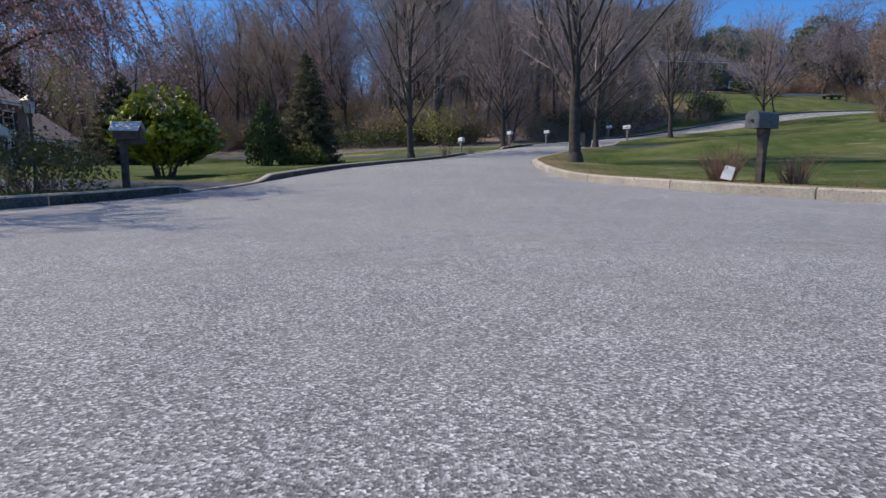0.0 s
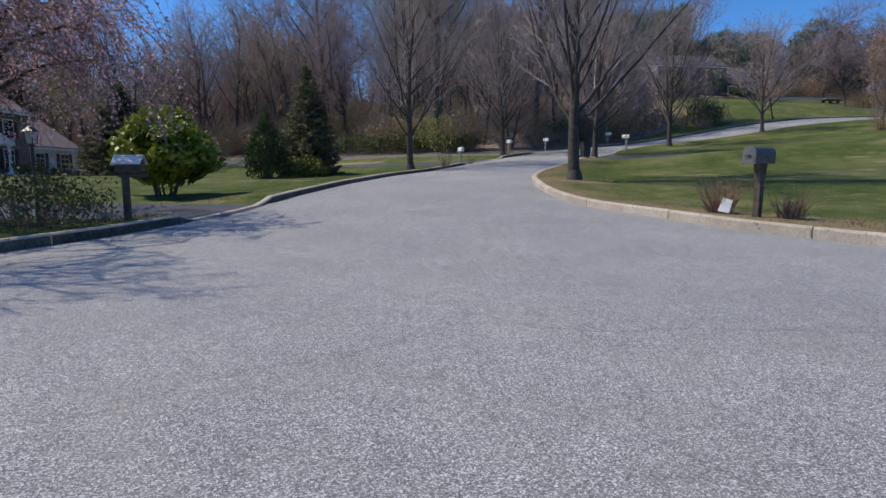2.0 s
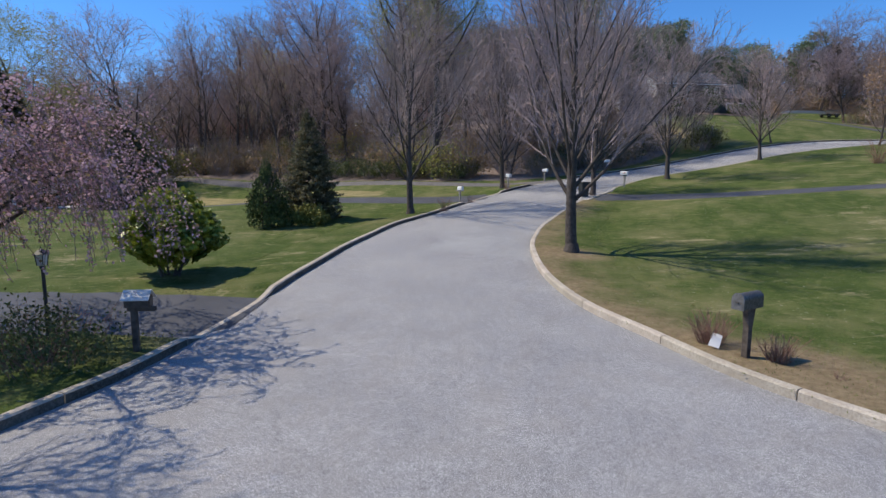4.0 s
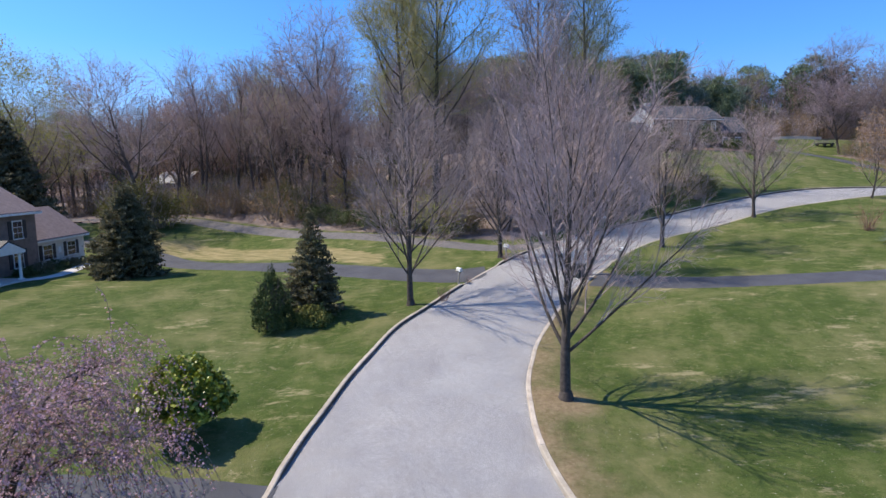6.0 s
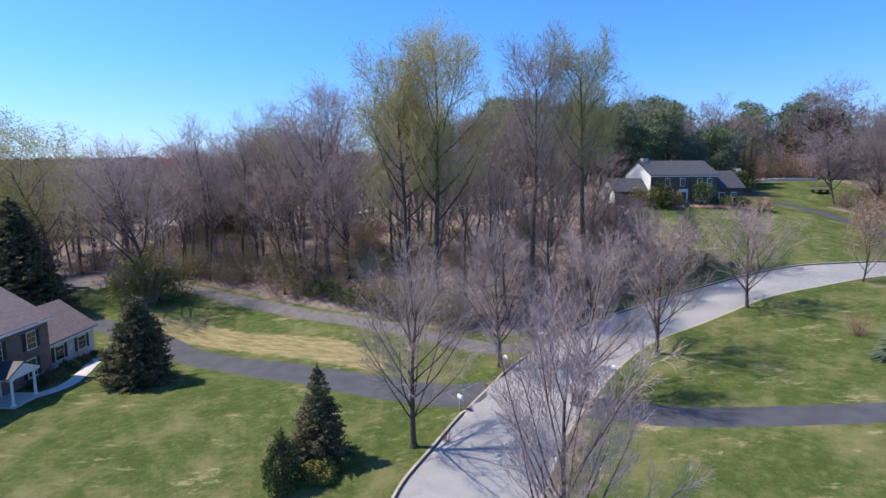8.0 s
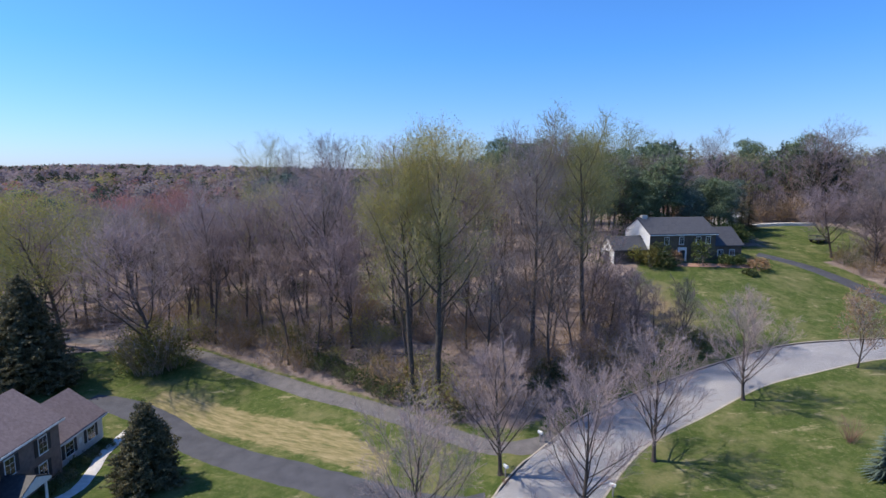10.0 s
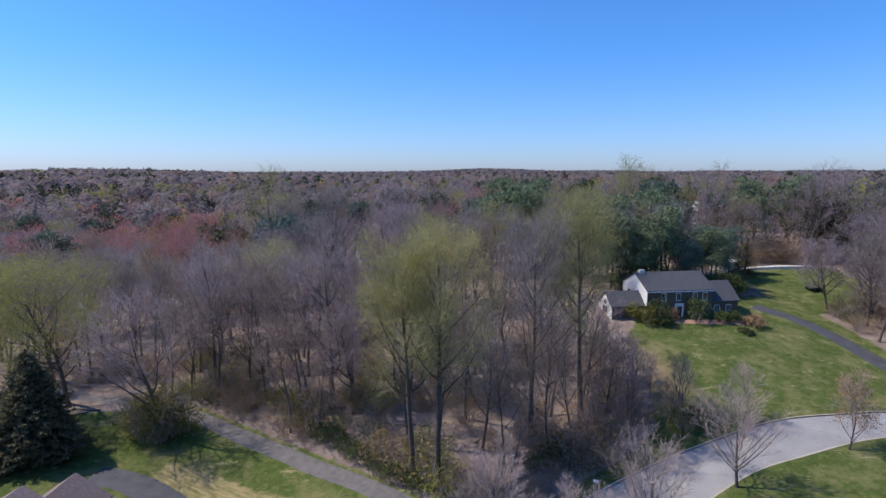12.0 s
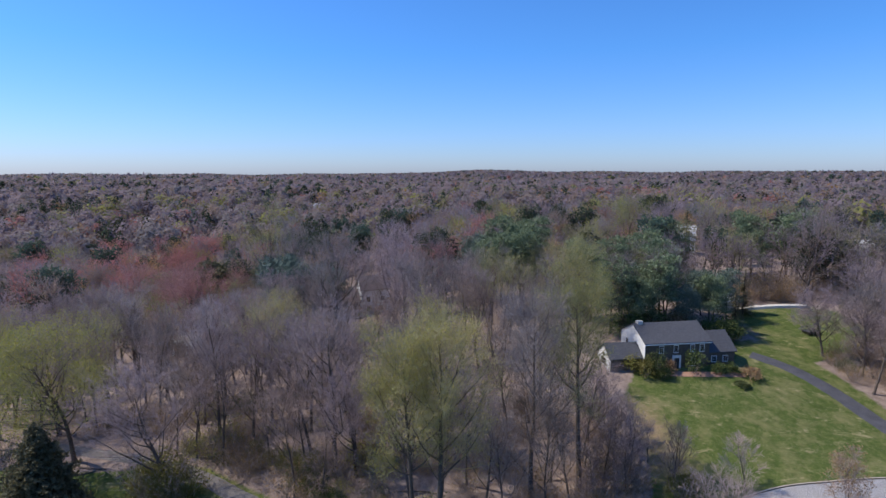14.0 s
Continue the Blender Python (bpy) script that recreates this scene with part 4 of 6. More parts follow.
def weeping_cherry(seed):
    """A weeping cherry in bloom: arching limbs with hanging shoots set with blossom."""
    rng = np.random.RandomState(seed)
    A, L1, hang, flowers = [], [], [], []
    p = np.array([0, 0, -0.2])
    d = np.array([0.08, 0.0, 1.0])
    r = 0.16
    for i in range(4):
        q = p + norm(d) * 0.5
        A.append((*p, *q, r, r * 0.9))
        p, r, d = q, r * 0.9, d + rng.normal(size=3) * 0.08
    for k in range(17):
        a = k * 2.4 + rng.normal() * 0.3
        out = np.array([np.cos(a), np.sin(a), 0])
        reach, rise = rng.uniform(1.8, 4.1), rng.uniform(1.8, 3.7)
        pts = [p + out * reach * t + np.array([0, 0, rise * (1 - (1 - t) ** 2) - 0.5 * t * t]) + rng.normal(size=3) * 0.06 for t in np.linspace(0, 1, 7)]
        for i in range(6):
            r0, r1 = 0.07 * (1 - i / 6.3), 0.07 * (1 - (i + 1) / 6.3)
            L1.append((*pts[i], *pts[i + 1], r0, r1))
            for _ in range(3 + int(1.8 * i)):
                c = pts[i] + (pts[i + 1] - pts[i]) * rng.uniform() + rng.normal(size=3) * 0.05
                dd = norm(out * rng.uniform(0.1, 0.9) + rng.normal(size=3) * 0.45 + np.array([0, 0, 0.35]))
                n = rng.randint(5, 12)
                for s in range(n):
                    e = c + dd * 0.3
                    hang.append((*c, *e, 0.008, 0.006))
                    m = rng.randint(3, 9)
                    flowers.append(c + (e - c) * rng.uniform(size=(m, 1)) + rng.normal(size=(m, 3)) * 0.045)
                    dd = norm(dd + np.array([0, 0, -0.4]) + rng.normal(size=3) * 0.12)
                    c = e
                    if c[2] < 2.5 + 0.8 * math.sin(3 * a + i):
                        break
    trunk = joined([(*tubes(A, 8), 0), (*tubes(L1, 5), 0)])
    C = np.concatenate(flowers)
    young = rng.uniform(size=len(C)) < 0.16
    V, F, S = joined([(*tubes(hang, 3), 0), (*leaves(C[~young], 0.055, rng, 0, 1.1), 1), (*leaves(C[young], 0.05, rng, 0.3, 1.8), 2)])
    return mesh_of("trunk", trunk[0], trunk[1], [M_BARK], smooth=True), mesh_of("crown", V, F, [M_TWIG_RUSSET, M_BLOSSOM, M_BUD_RUST], S)


plant("flowering_tree", bare_tree(43, 8.5, "small", M_TWIG, M_BLOSSOM, 900, 0.05), -10.2, 6.2, 0, "spreading tree with first pink blossom behind the kerb", "tree")
plant("weeping_cherry", weeping_cherry(41), -9.8, 11.3, 0, "weeping cherry in pale pink blossom beside the drive", "tree")

# shrubs and dry plants by the road
V, F = bush_leaves(42, 1.7, 0.9, 1.0, 110, 22, 0.05, 0.15)
st = joined(stems(42, 90, 1.9, 1.25, 0.5, 0.008, 2, 4))
plant("rose_shrub", [mesh_of("stem", st[0], st[1], [M_DRYSTEM]), mesh_of("foliage", V, F, [M_LEAF_GREEN])], -7.6, 10.4, -25, "loose leafy shrub behind the kerb by the wooden mailbox", "shrub", names=("stem", "foliage"))
for k, (x, y, h, n) in enumerate([(5.5, 11.0, 0.75, 110), (6.3, 10.0, 0.6, 90), (6.9, 9.2, 0.25, 12), (0.2, 34.6, 1.1, 30), (2.0, 38.9, 0.7, 22), (36.6, 47.4, 2.6, 46), (5.1, 44.4, 0.9, 24)]):
    st = joined(stems(50 + k, n, 0.35 * h + 0.1, h, 0.45, 0.005 + 0.004 * h, 2, 3))
    plant("dry_shrub", [mesh_of("stem", st[0], st[1], [M_DRYSTEM])], x, y, 0, "leafless brown shrub of thin dry stems", "shrub", "dry shrubs along the kerbs", names=("stem",))


# ---- the wood: single trees near by ----
WOOD_KINDS = []
for s, h, kind, twig, bud, nb, size in [
        (101, 20, "wood", M_TWIG_WOOD, None, 0, 0), (102, 18, "wood", M_TWIG_ASH, None, 0, 0), (103, 22, "wood", M_TWIG_ASH, None, 0, 0), (104, 16, "wood", M_TWIG_RUSSET, None, 0, 0),
        (105, 18, "round", M_TWIG_WOOD, None, 0, 0), (106, 19, "wood", M_TWIG_RUSSET, M_BUD_RUST, 900, 0.14), (107, 17, "wood", M_TWIG_RED, M_BUD_RED, 1100, 0.14), (108, 20, "wood", M_TWIG_LIME, M_LEAF_LIME, 700, 0.1),
        (109, 11, "small", M_TWIG_RUSSET, None, 0, 0), (110, 9, "small", M_TWIG_WOOD, M_BUD_RUST, 500, 0.14)]:
    WOOD_KINDS.append((bare_tree(s, h, kind, twig, bud, nb, size, M_BARK_DARK, near=False), h))
WOOD_LABELS = ["leafless tree of the wood with a domed crown", "leafless tree of the wood", "tall leafless tree of the wood", "leafless wood-edge tree with a narrow crown",
               "spreading leafless tree with a round crown", "tree of the wood with rust-brown buds", "tree of the wood with reddish buds", "tree of the wood with a lime-green haze of young leaves",
               "small leafless understorey tree", "understorey tree with rusty buds"]
# the landmarks
LANDMARKS = [(-0.7, 58.4, 29.5, "tall", 121, M_LEAF_LIME, 9500), (-3.6, 59.8, 27.4, "tall", 122, M_LEAF_LIME, 8500), (11.2, 67.5, 27.4, "tall", 123, None, 0), (17.8, 69.0, 28.7, "tall", 124, M_LEAF_LIME, 5500),
             (-15.9, 76.5, 25.5, "round", 125, None, 0), (-59.4, 84.0, 24.5, "round", 126, M_LEAF_LIME, 9500), (-39.4, 72.6, 21.5, "round", 127, None, 0), (-34.0, 80.4, 20, "wood", 128, None, 0), (-68, 93, 22, "round", 164, None, 0), (-51, 95, 21, "wood", 165, None, 0), (-75, 88, 20, "round", 166, M_LEAF_LIME, 2500),
             (77, 84, 17, "round", 129, None, 0), (83, 93, 19, "round", 130, None, 0), (75, 96, 13, "round", 131, None, 0), (80, 88, 15, "round", 142, None, 0), (72.5, 103, 14, "round", 143, None, 0), (88, 101, 17, "round", 144, None, 0), (74.5, 79, 14, "round", 145, None, 0), (81, 80, 16, "round", 146, None, 0), (79, 100, 16, "round", 147, None, 0), (86, 87, 17, "round", 148, None, 0), (84, 108, 18, "round", 149, None, 0),
             (-60, 128, 22, "round", 141, M_BUD_RED, 6000), (-66, 138, 23, "round", 132, M_BUD_RED, 6500), (-56, 143, 20, "round", 133, M_BUD_RED, 6000), (-44, 128, 18, "round", 134, M_BUD_RUST, 5000), (26, 104, 20, "round", 135, M_LEAF_LIME, 4000), (-85, 150, 20, "round", 136, M_BUD_RED, 5000), (-70, 146, 20, "round", 138, M_BUD_RED, 6000), (58, 165, 17, "round", 139, M_BUD_RED, 3500), (-104, 165, 19, "round", 140, M_BUD_RUST, 4500), (-30, 104, 19, "round", 137, M_LEAF_LIME, 2500)]
for x, y, h, kind, seed, bud, nb in LANDMARKS:
    label = "tree with a haze of red buds among bare trees" if bud == M_BUD_RED else "tree with rust-brown young leaves in the wood" if bud == M_BUD_RUST else "very tall tree with a haze of young lime leaves" if nb > 1000 else "very tall leafless tree standing out of the wood" if h > 27 else "old leafless tree with spreading limbs at the wood's edge"
    plant("wood_tree", bare_tree(seed, h, kind, M_TWIG_LIME if bud == M_LEAF_LIME else M_TWIG_RED if bud == M_BUD_RED else M_TWIG_RUSSET if bud == M_BUD_RUST else M_TWIG_ASH if seed % 3 == 0 else M_TWIG_WOOD, bud, int(nb * (2.4 if seed == 126 else 1.5)) if bud == M_LEAF_LIME else nb, (0.125 if seed == 126 else 0.085) if bud == M_LEAF_LIME else 0.13, M_BARK_DARK, wide=1.35 if seed == 126 else 1.2 if kind == "round" else 1.0), x, y, seed * 33, label, "tree", "trees of the wood")

for x, y, top, kind, seed, bud, nb in [(-23.6, 117, 36.5, "round", 151, None, 0), (-54, 172, 38.5, "round", 152, M_LEAF_LIME, 2500), (-47, 168, 36, "round", 153, None, 0), (-12.4, 130, 37.0, "round", 154, None, 0), (-3, 134, 36.5, "wood", 155, None, 0),
                                       (52.6, 159, 42.0, "round", 156, M_LEAF_LIME, 3500), (45, 152, 36.5, "wood", 157, M_BUD_RUST, 1200), (66, 163, 38.0, "round", 158, None, 0), (79.5, 168, 40.0, "round", 159, None, 0), (86.5, 131, 40.5, "round", 160, None, 0), (112, 170, 39.5, "wood", 162, None, 0), (37, 140, 36.5, "wood", 163, M_LEAF_LIME, 2500)]:
    plant("wood_tree", bare_tree(seed, top - hz(x, y), kind, M_TWIG_LIME if bud == M_LEAF_LIME else M_TWIG_ASH if seed % 2 else M_TWIG_WOOD, bud, nb, 0.12, M_BARK_DARK), x, y, seed * 33, "great tree with a haze of young leaves above the wood" if bud else "great leafless tree standing above the wood", "tree", "trees of the wood")

TRACK_LINE = smooth_line([(5, 50), (-8.7, 59.6), (-21, 68.2), (-37, 78), (-70, 90)], 1.0)
rng = np.random.RandomState(7)
placed = [(a[0], a[1]) for a in LANDMARKS]
tries = 0
first = {}
WOODS = []
while len(WOODS) < 205 and tries < 20000:
    tries += 1
    x, y = rng.uniform(-92, 96), rng.uniform(52, 150)
    w = float(woodness(x, y))
    if w < 0.9 or y > 138 - 0.2 * abs(x) or abs(x) > 0.88 * y + 12:
        continue
    if -17 < x < -5 and 62 < y < 92 and abs(x - np.interp(y, [62, 72, 80, 92], [-9, -9.5, -11.3, -15])) < 2.2:
        continue
    if 16.5 < x < 58 and 84 < y < 106 or 19.5 < x < 31 and y > 66 and y < 100 or 12 < x < 31 and 88 < y < 106:
        continue
    if min(math.hypot(x - a, y - b) for a, b in placed) < 3.5:
        continue
    if -72 < x < -43 and y < 92:
        continue
    if float(near_line(np.array([x]), np.array([y]), TRACK_LINE)[0]) < 2.6:
        continue
    placed.append((x, y))
    edge = y - np.interp(x, WOOD_EDGE_X, WOOD_EDGE_Y)
    k = rng.choice(10, p=[.22, .22, .13, .09, .07, .05, .01, .05, .1, .06]) if edge > 6 else rng.choice([3, 8, 9, 8, 1])
    if y > 88 and min(abs(x + 0.129 * y), abs(x + 0.174 * y)) < 4.5:
        k = 8
    WOODS.append((x, y, k))
for x, y, k in WOODS:
    sc = rng.uniform(0.78, 1.08) * (1.08 if x < 0 else 0.95)
    if k not in first:
        first[k] = plant("wood_tree", WOOD_KINDS[k][0], x, y, rng.uniform(0, 360), WOOD_LABELS[k], "tree", "trees of the wood", sc)
    else:
        m = pose(x, y, hz(x, y) - 0.1, 0, 0, rng.uniform(0, 360))
        ob = copy_thing(first[k], m)
        ob.scale = (sc, sc, sc)

# brushwood along the wood's edge, thicket by thicket
BRUSH = []
for s in range(5):
    st = joined(stems(140 + s, 40, 2.2, 3.0 + 0.4 * s, 0.6, 0.02, 2, 5, True))
    V, F = bush_leaves(150 + s, 2.2, 2.2, 2.3 + 0.2 * s, 75, 11, 0.17, 0.2)
    V = V.reshape(-1, 4, 3)[:, :3].reshape(-1, 3)
    F = np.arange(len(V)).reshape(-1, 3).tolist()
    BRUSH.append((mesh_of("stem", st[0], st[1], [M_BRUSH]), mesh_of("foliage", V, F, [M_LEAF_GREEN if s < 2 else M_LEAF_LIME if s == 2 else M_BUD_RUST])))
rng = np.random.RandomState(9)
first_b = {}
spots = []
for i in range(1500):
    x, y = rng.uniform(-75, 30), rng.uniform(52, 100)
    e = y - np.interp(x, WOOD_EDGE_X, WOOD_EDGE_Y)
    if x < -44 and i % 3:
        continue
    if float(woodness(x, y)) < 0.95 or e > (5 if i % 3 else 32) or (-62 < x < -43 and y < 90):
        continue
    if x < 8 and float(near_line(np.array([x]), np.array([y]), TRACK_LINE)[0]) < 2.1:
        continue
    if x > 16 and y > 84:
        continue
    spots.append((x, y))
side = []
for i in range(900):
    x, y = (rng.uniform(58, 112), rng.uniform(76, 150)) if i % 2 else (rng.uniform(67, 90), rng.uniform(76, 108))
    if float(woodness(x, y)) > 0.97 and len(side) < 75:
        side.append((x, y))
far_side = [(rng.uniform(58, 112), rng.uniform(127, 146)) for i in range(34)]
for i, (x, y) in enumerate(spots[:150] + side + far_side):
    s = (0, 1, 3, 4, 2, 3, 4)[i % 7] if x < 2 else rng.choice([1, 3, 4, 4])
    sc = rng.uniform(0.5, 1.4) * (1.4 if y > 126 else 1.0)
    if s not in first_b:
        first_b[s] = plant("thicket", BRUSH[s], x, y, 0, ["green thicket of bramble and shrubs at the wood's edge", "green thicket of bramble and shrubs at the wood's edge", "yellow-green thicket of young shrubs", "brown thicket with rusty young leaves", "brown thicket with rusty young leaves"][s], "bush", "thickets along the wood", sc, names=("stem", "foliage"))
    else:
        ob = copy_thing(first_b[s], pose(x, y, hz(x, y) - 0.05, 0, 0, rng.uniform(0, 360)))
        ob.scale = (sc, sc, sc)

# low green brambles beside the track, taller olive shrubs and the ivied clump behind
GREEN = []
for s in range(3):
    V, F = bush_leaves(170 + s, 1.5, 1.3, (1.5, 2.2, 3.8)[s], 130, 16, 0.13, 0.13)
    V = V.reshape(-1, 4, 3)[:, :3].reshape(-1, 3)
    st = joined(stems(170 + s, 34, 1.4, (1.7, 2.6, 4.4)[s], 0.5, 0.02, 2, 5, True))
    GREEN.append((mesh_of("stem", st[0], st[1], [M_BRUSH]), mesh_of("foliage", V, np.arange(len(V)).reshape(-1, 3).tolist(), [(M_LEAF_GREEN, M_LEAF_OLIVE, M_LEAF_OLIVE)[s]])))
GREEN_LABELS = ["low dark green bramble beside the track", "olive-green shrub at the wood's edge", "tall olive shrub with young yellowish leaves"]
first_g = {}
for x, y, k, sc in [(-19.1, 72.2, 1, 1.1), (-16.9, 71.0, 0, 1.2), (-14.6, 69.2, 0, 1.3), (-12.4, 66.8, 0, 1.1), (-10.0, 64.7, 0, 1.3), (-7.9, 62.5, 0, 1.2), (-5.5, 60.5, 0, 1.3), (-3.2, 58.9, 0, 1.2), (0.8, 56.0, 0, 1.1), (2.5, 56.8, 1, 0.9),
                    (-20.8, 75.2, 2, 1.2), (-23.0, 77.0, 2, 1.1), (-18.8, 76.2, 2, 1.0), (-25.6, 78.6, 1, 1.2), (-8.0, 66.8, 1, 1.0), (-4.0, 63.8, 1, 1.1), (13.0, 63.8, 0, 1.5), (15.4, 64.4, 0, 1.3), (10.6, 61.2, 0, 1.0),
                    (-40.4, 71.4, 2, 1.75), (-38.4, 71.7, 2, 1.6), (-41.6, 73.2, 1, 2.1), (-37.0, 73.4, 1, 1.9), (-39.4, 73.8, 2, 1.9), (30.4, 66.4, 1, 1.3), (32.0, 67.6, 1, 1.0), (-29.0, 80.6, 1, 1.3), (-32.5, 82.5, 2, 1.0)]:
    if k not in first_g:
        first_g[k] = plant("thicket", GREEN[k], x, y, 0, GREEN_LABELS[k], "bush", "thickets along the wood", sc, names=("stem", "foliage"))
    else:
        ob = copy_thing(first_g[k], pose(x, y, hz(x, y) - 0.05, 0, 0, 77 * x))
        ob.scale = (sc, sc, sc)

# grey saplings crowding the wood's corner below the hill lawn
SAPLINGS = [bare_tree(180 + s, 7.5, "small", M_TWIG_WOOD, M_BUD_RUST if s == 2 else None, 500 if s == 2 else 0, 0.1, M_BARK_DARK, near=False) for s in range(3)]
first_s = {}
for i, (x, y, sc) in enumerate([(14.6, 60.6, 0.7), (17.2, 63.4, 0.9), (19.2, 66.8, 1.0), (21.4, 65.2, 0.75), (23.6, 68.2, 1.0), (21.6, 70.6, 1.15), (25.4, 71.6, 1.1), (24.0, 74.6, 1.0), (26.8, 76.0, 0.9), (28.2, 72.8, 0.8), (26.6, 79.6, 0.8), (23.0, 78.4, 1.1), (24.4, 82.2, 0.9), (29.4, 68.6, 0.7), (19.4, 72.6, 1.2), (32.2, 71.9, 0.75)]):
    if i % 3 not in first_s:
        first_s[i % 3] = plant("sapling", SAPLINGS[i % 3], x, y, 50 * i, "small leafless tree in the wood's crowded corner" if i % 3 < 2 else "small tree with a haze of rusty buds", "tree", "saplings at the wood's corner", sc)
    else:
        ob = copy_thing(first_s[i % 3], pose(x, y, hz(x, y) - 0.05, 0, 0, 50 * i))
        ob.scale = (sc, sc, sc)

# fallen boughs on the wood's floor
for k, (x, y, ln, turn) in enumerate([(-56, 79.5, 6, 20), (-52.5, 81, 7, 165), (-49.5, 78.6, 5, 60), (-54, 84.5, 6, 100), (-47, 82.5, 5, 140), (-9.5, 73.5, 5, 15), (-2, 70, 6, 170), (4, 66, 5, 40), (8.5, 74, 6, 120), (-22, 86, 6, 30)]):
    rng_ = np.random.RandomState(400 + k)
    g = Growth(400 + k, [7, 4], [ln * 0.4, ln * 0.2], [50, 45], [0, 0.02, 0.0], [6, 3, 1], [0.08, 0.12, 0.1], [0.25, 0.2], 0.5, 0.3)
    g.grow((0, 0, 0.16), (1, 0.1, 0.02), ln, 0.16, 0)
    V, F, S = joined([(*tubes(g.out[0], 7), 0), (*tubes(g.out[1], 4), 0), (*tubes(g.out[2], 3), 0)])
    V[:, 2] = np.maximum(V[:, 2] * 0.6, -0.1)
    t = thing("fallen_branch", (x, y, hz(x, y) - 0.03), turn, "dead grey-brown bough lying on leaf litter", "branch", "fallen boughs in the wood")
    part("bough", mesh_of("bough", V, F, [M_BARK_DARK], smooth=True), None, t)

# pines and spruces behind the hill house and in the wood
PINES = [(pine(160, 17, 6, M_NEEDLE_PINE), "old green pine with tufted limbs"), (pine(161, 14, 6, M_NEEDLE_BLUE), "blue-green pine with tufted limbs"), (conifer(162, 13, 3.6, 28, 16, M_NEEDLE, power=0.65), "dark narrow spruce in the wood"), (bushy_spruce(163, 13, 4.6, 20, 34, M_NEEDLE, 0.55, 0.42), "broad dark evergreen in the wood")]
first_p = {}
for x, y, k, sc in [(33, 108, 0, 0.95), (37, 113, 1, 1.0), (42, 110, 0, 1.0), (46, 116, 0, 1.05), (52, 114, 1, 0.9), (57, 117, 1, 0.85), (60, 112, 2, 0.75), (30, 117, 0, 1.1), (49, 124, 0, 1.0), (67, 122, 2, 0.9),
                    (84, 150, 0, 1.15), (94, 146, 0, 1.2), (108, 150, 2, 1.2), (-27, 128, 1, 1.25), (-33, 133, 1, 1.2), (-45, 140, 2, 1.7), (-49, 143, 2, 1.6), (14, 135, 0, 1.25), (18, 128, 0, 1.1), (8, 142, 1, 1.2), (-70, 150, 2, 1.5), (-61, 151, 3, 1.55), (-66, 154, 3, 1.7), (-56.5, 156, 3, 1.45), (-38, 130, 1, 1.5), (-42, 136, 1, 1.45), (-34, 127, 1, 1.4), (20, 138, 0, 1.2), (11, 128, 0, 1.1), (62, 150, 0, 1.1), (70, 160, 2, 1.6), (36, 121, 0, 1.1), (44, 121, 0, 1.2), (39.5, 107.5, 0, 0.75), (48.5, 108.5, 1, 0.75), (55, 110.5, 0, 0.78), (61.5, 118.5, 1, 0.85), (34.5, 112.5, 1, 0.95)]:
    sc *= 0.9 if 28 < x < 70 and y < 126 else 1.0
    if k not in first_p:
        first_p[k] = plant("pine" if k < 2 else "spruce", PINES[k][0], x, y, 30 * x, PINES[k][1], "pine" if k < 2 else "spruce", "evergreens in the wood", sc)
    else:
        ob = copy_thing(first_p[k], pose(x, y, hz(x, y) - 0.1, 0, 0, 47 * x))
        ob.scale = (sc, sc, sc)


# ---- the wood beyond: one sheet of crowns to the skyline ----
# grey-mauve, ash, russet, olive, lime, red, rust, evergreen, blue-green
CROWN_TINTS = np.array([(0.29, 0.232, 0.245), (0.27, 0.24, 0.232), (0.3, 0.228, 0.19), (0.25, 0.235, 0.125), (0.33, 0.32, 0.11), (0.38, 0.175, 0.16), (0.4, 0.25, 0.13), (0.055, 0.075, 0.045), (0.075, 0.115, 0.085)])
FAR_HOUSES = [(-19.5, 151), (-26, 149), (-62, 134), (90.5, 212), (76.5, 206), (152, 207), (64.6, 126.4), (-210, 395), (-176, 452), (-120, 520), (-235, 520), (150, 470)]


def norm_rows(a):
    return a / np.maximum(np.linalg.norm(a, axis=-1, keepdims=True), 1e-9)


def tint_kinds(x, y, rng):
    """Which colour each tree has: mostly bare, with drifts of the others."""
    n = len(x)
    kind = rng.choice(9, n, p=[.4, .17, .13, .08, .05, .03, .03, .08, .03])
    drift = np.sin(x / 37 + 1.3) * np.sin(y / 41) + np.sin(x / 90) * np.cos(y / 75) + rng.normal(size=n) * 0.35
    kind = np.where((drift > 1.5) & (kind < 3), 5, kind)
    kind = np.where((drift < -1.35) & (kind < 3), np.where(rng.uniform(size=n) < 0.6, 4, 3), kind)
    green = np.sin(x / 53 - y / 61 + 0.7) + np.sin(x / 29 + y / 83) + rng.normal(size=n) * 0.5
    return np.where((green > 1.75) & (kind < 4), 7 + (rng.uniform(size=n) < 0.35), kind)


def kept_low(x, y, r):
    """Where trees stay low, so that a far house shows over them."""
    low = np.zeros(len(x), bool)
    for hx, hy in FAR_HOUSES:
        d = math.hypot(hx, hy)
        along, across = (x * hx + y * hy) / d, np.abs(x * hy - y * hx) / d
        low |= (across < (4.5 if hx < 0 and d < 200 else 7.5)) & (along > d - (18 if d < 170 else 60)) & (along < d + 9)
    return low


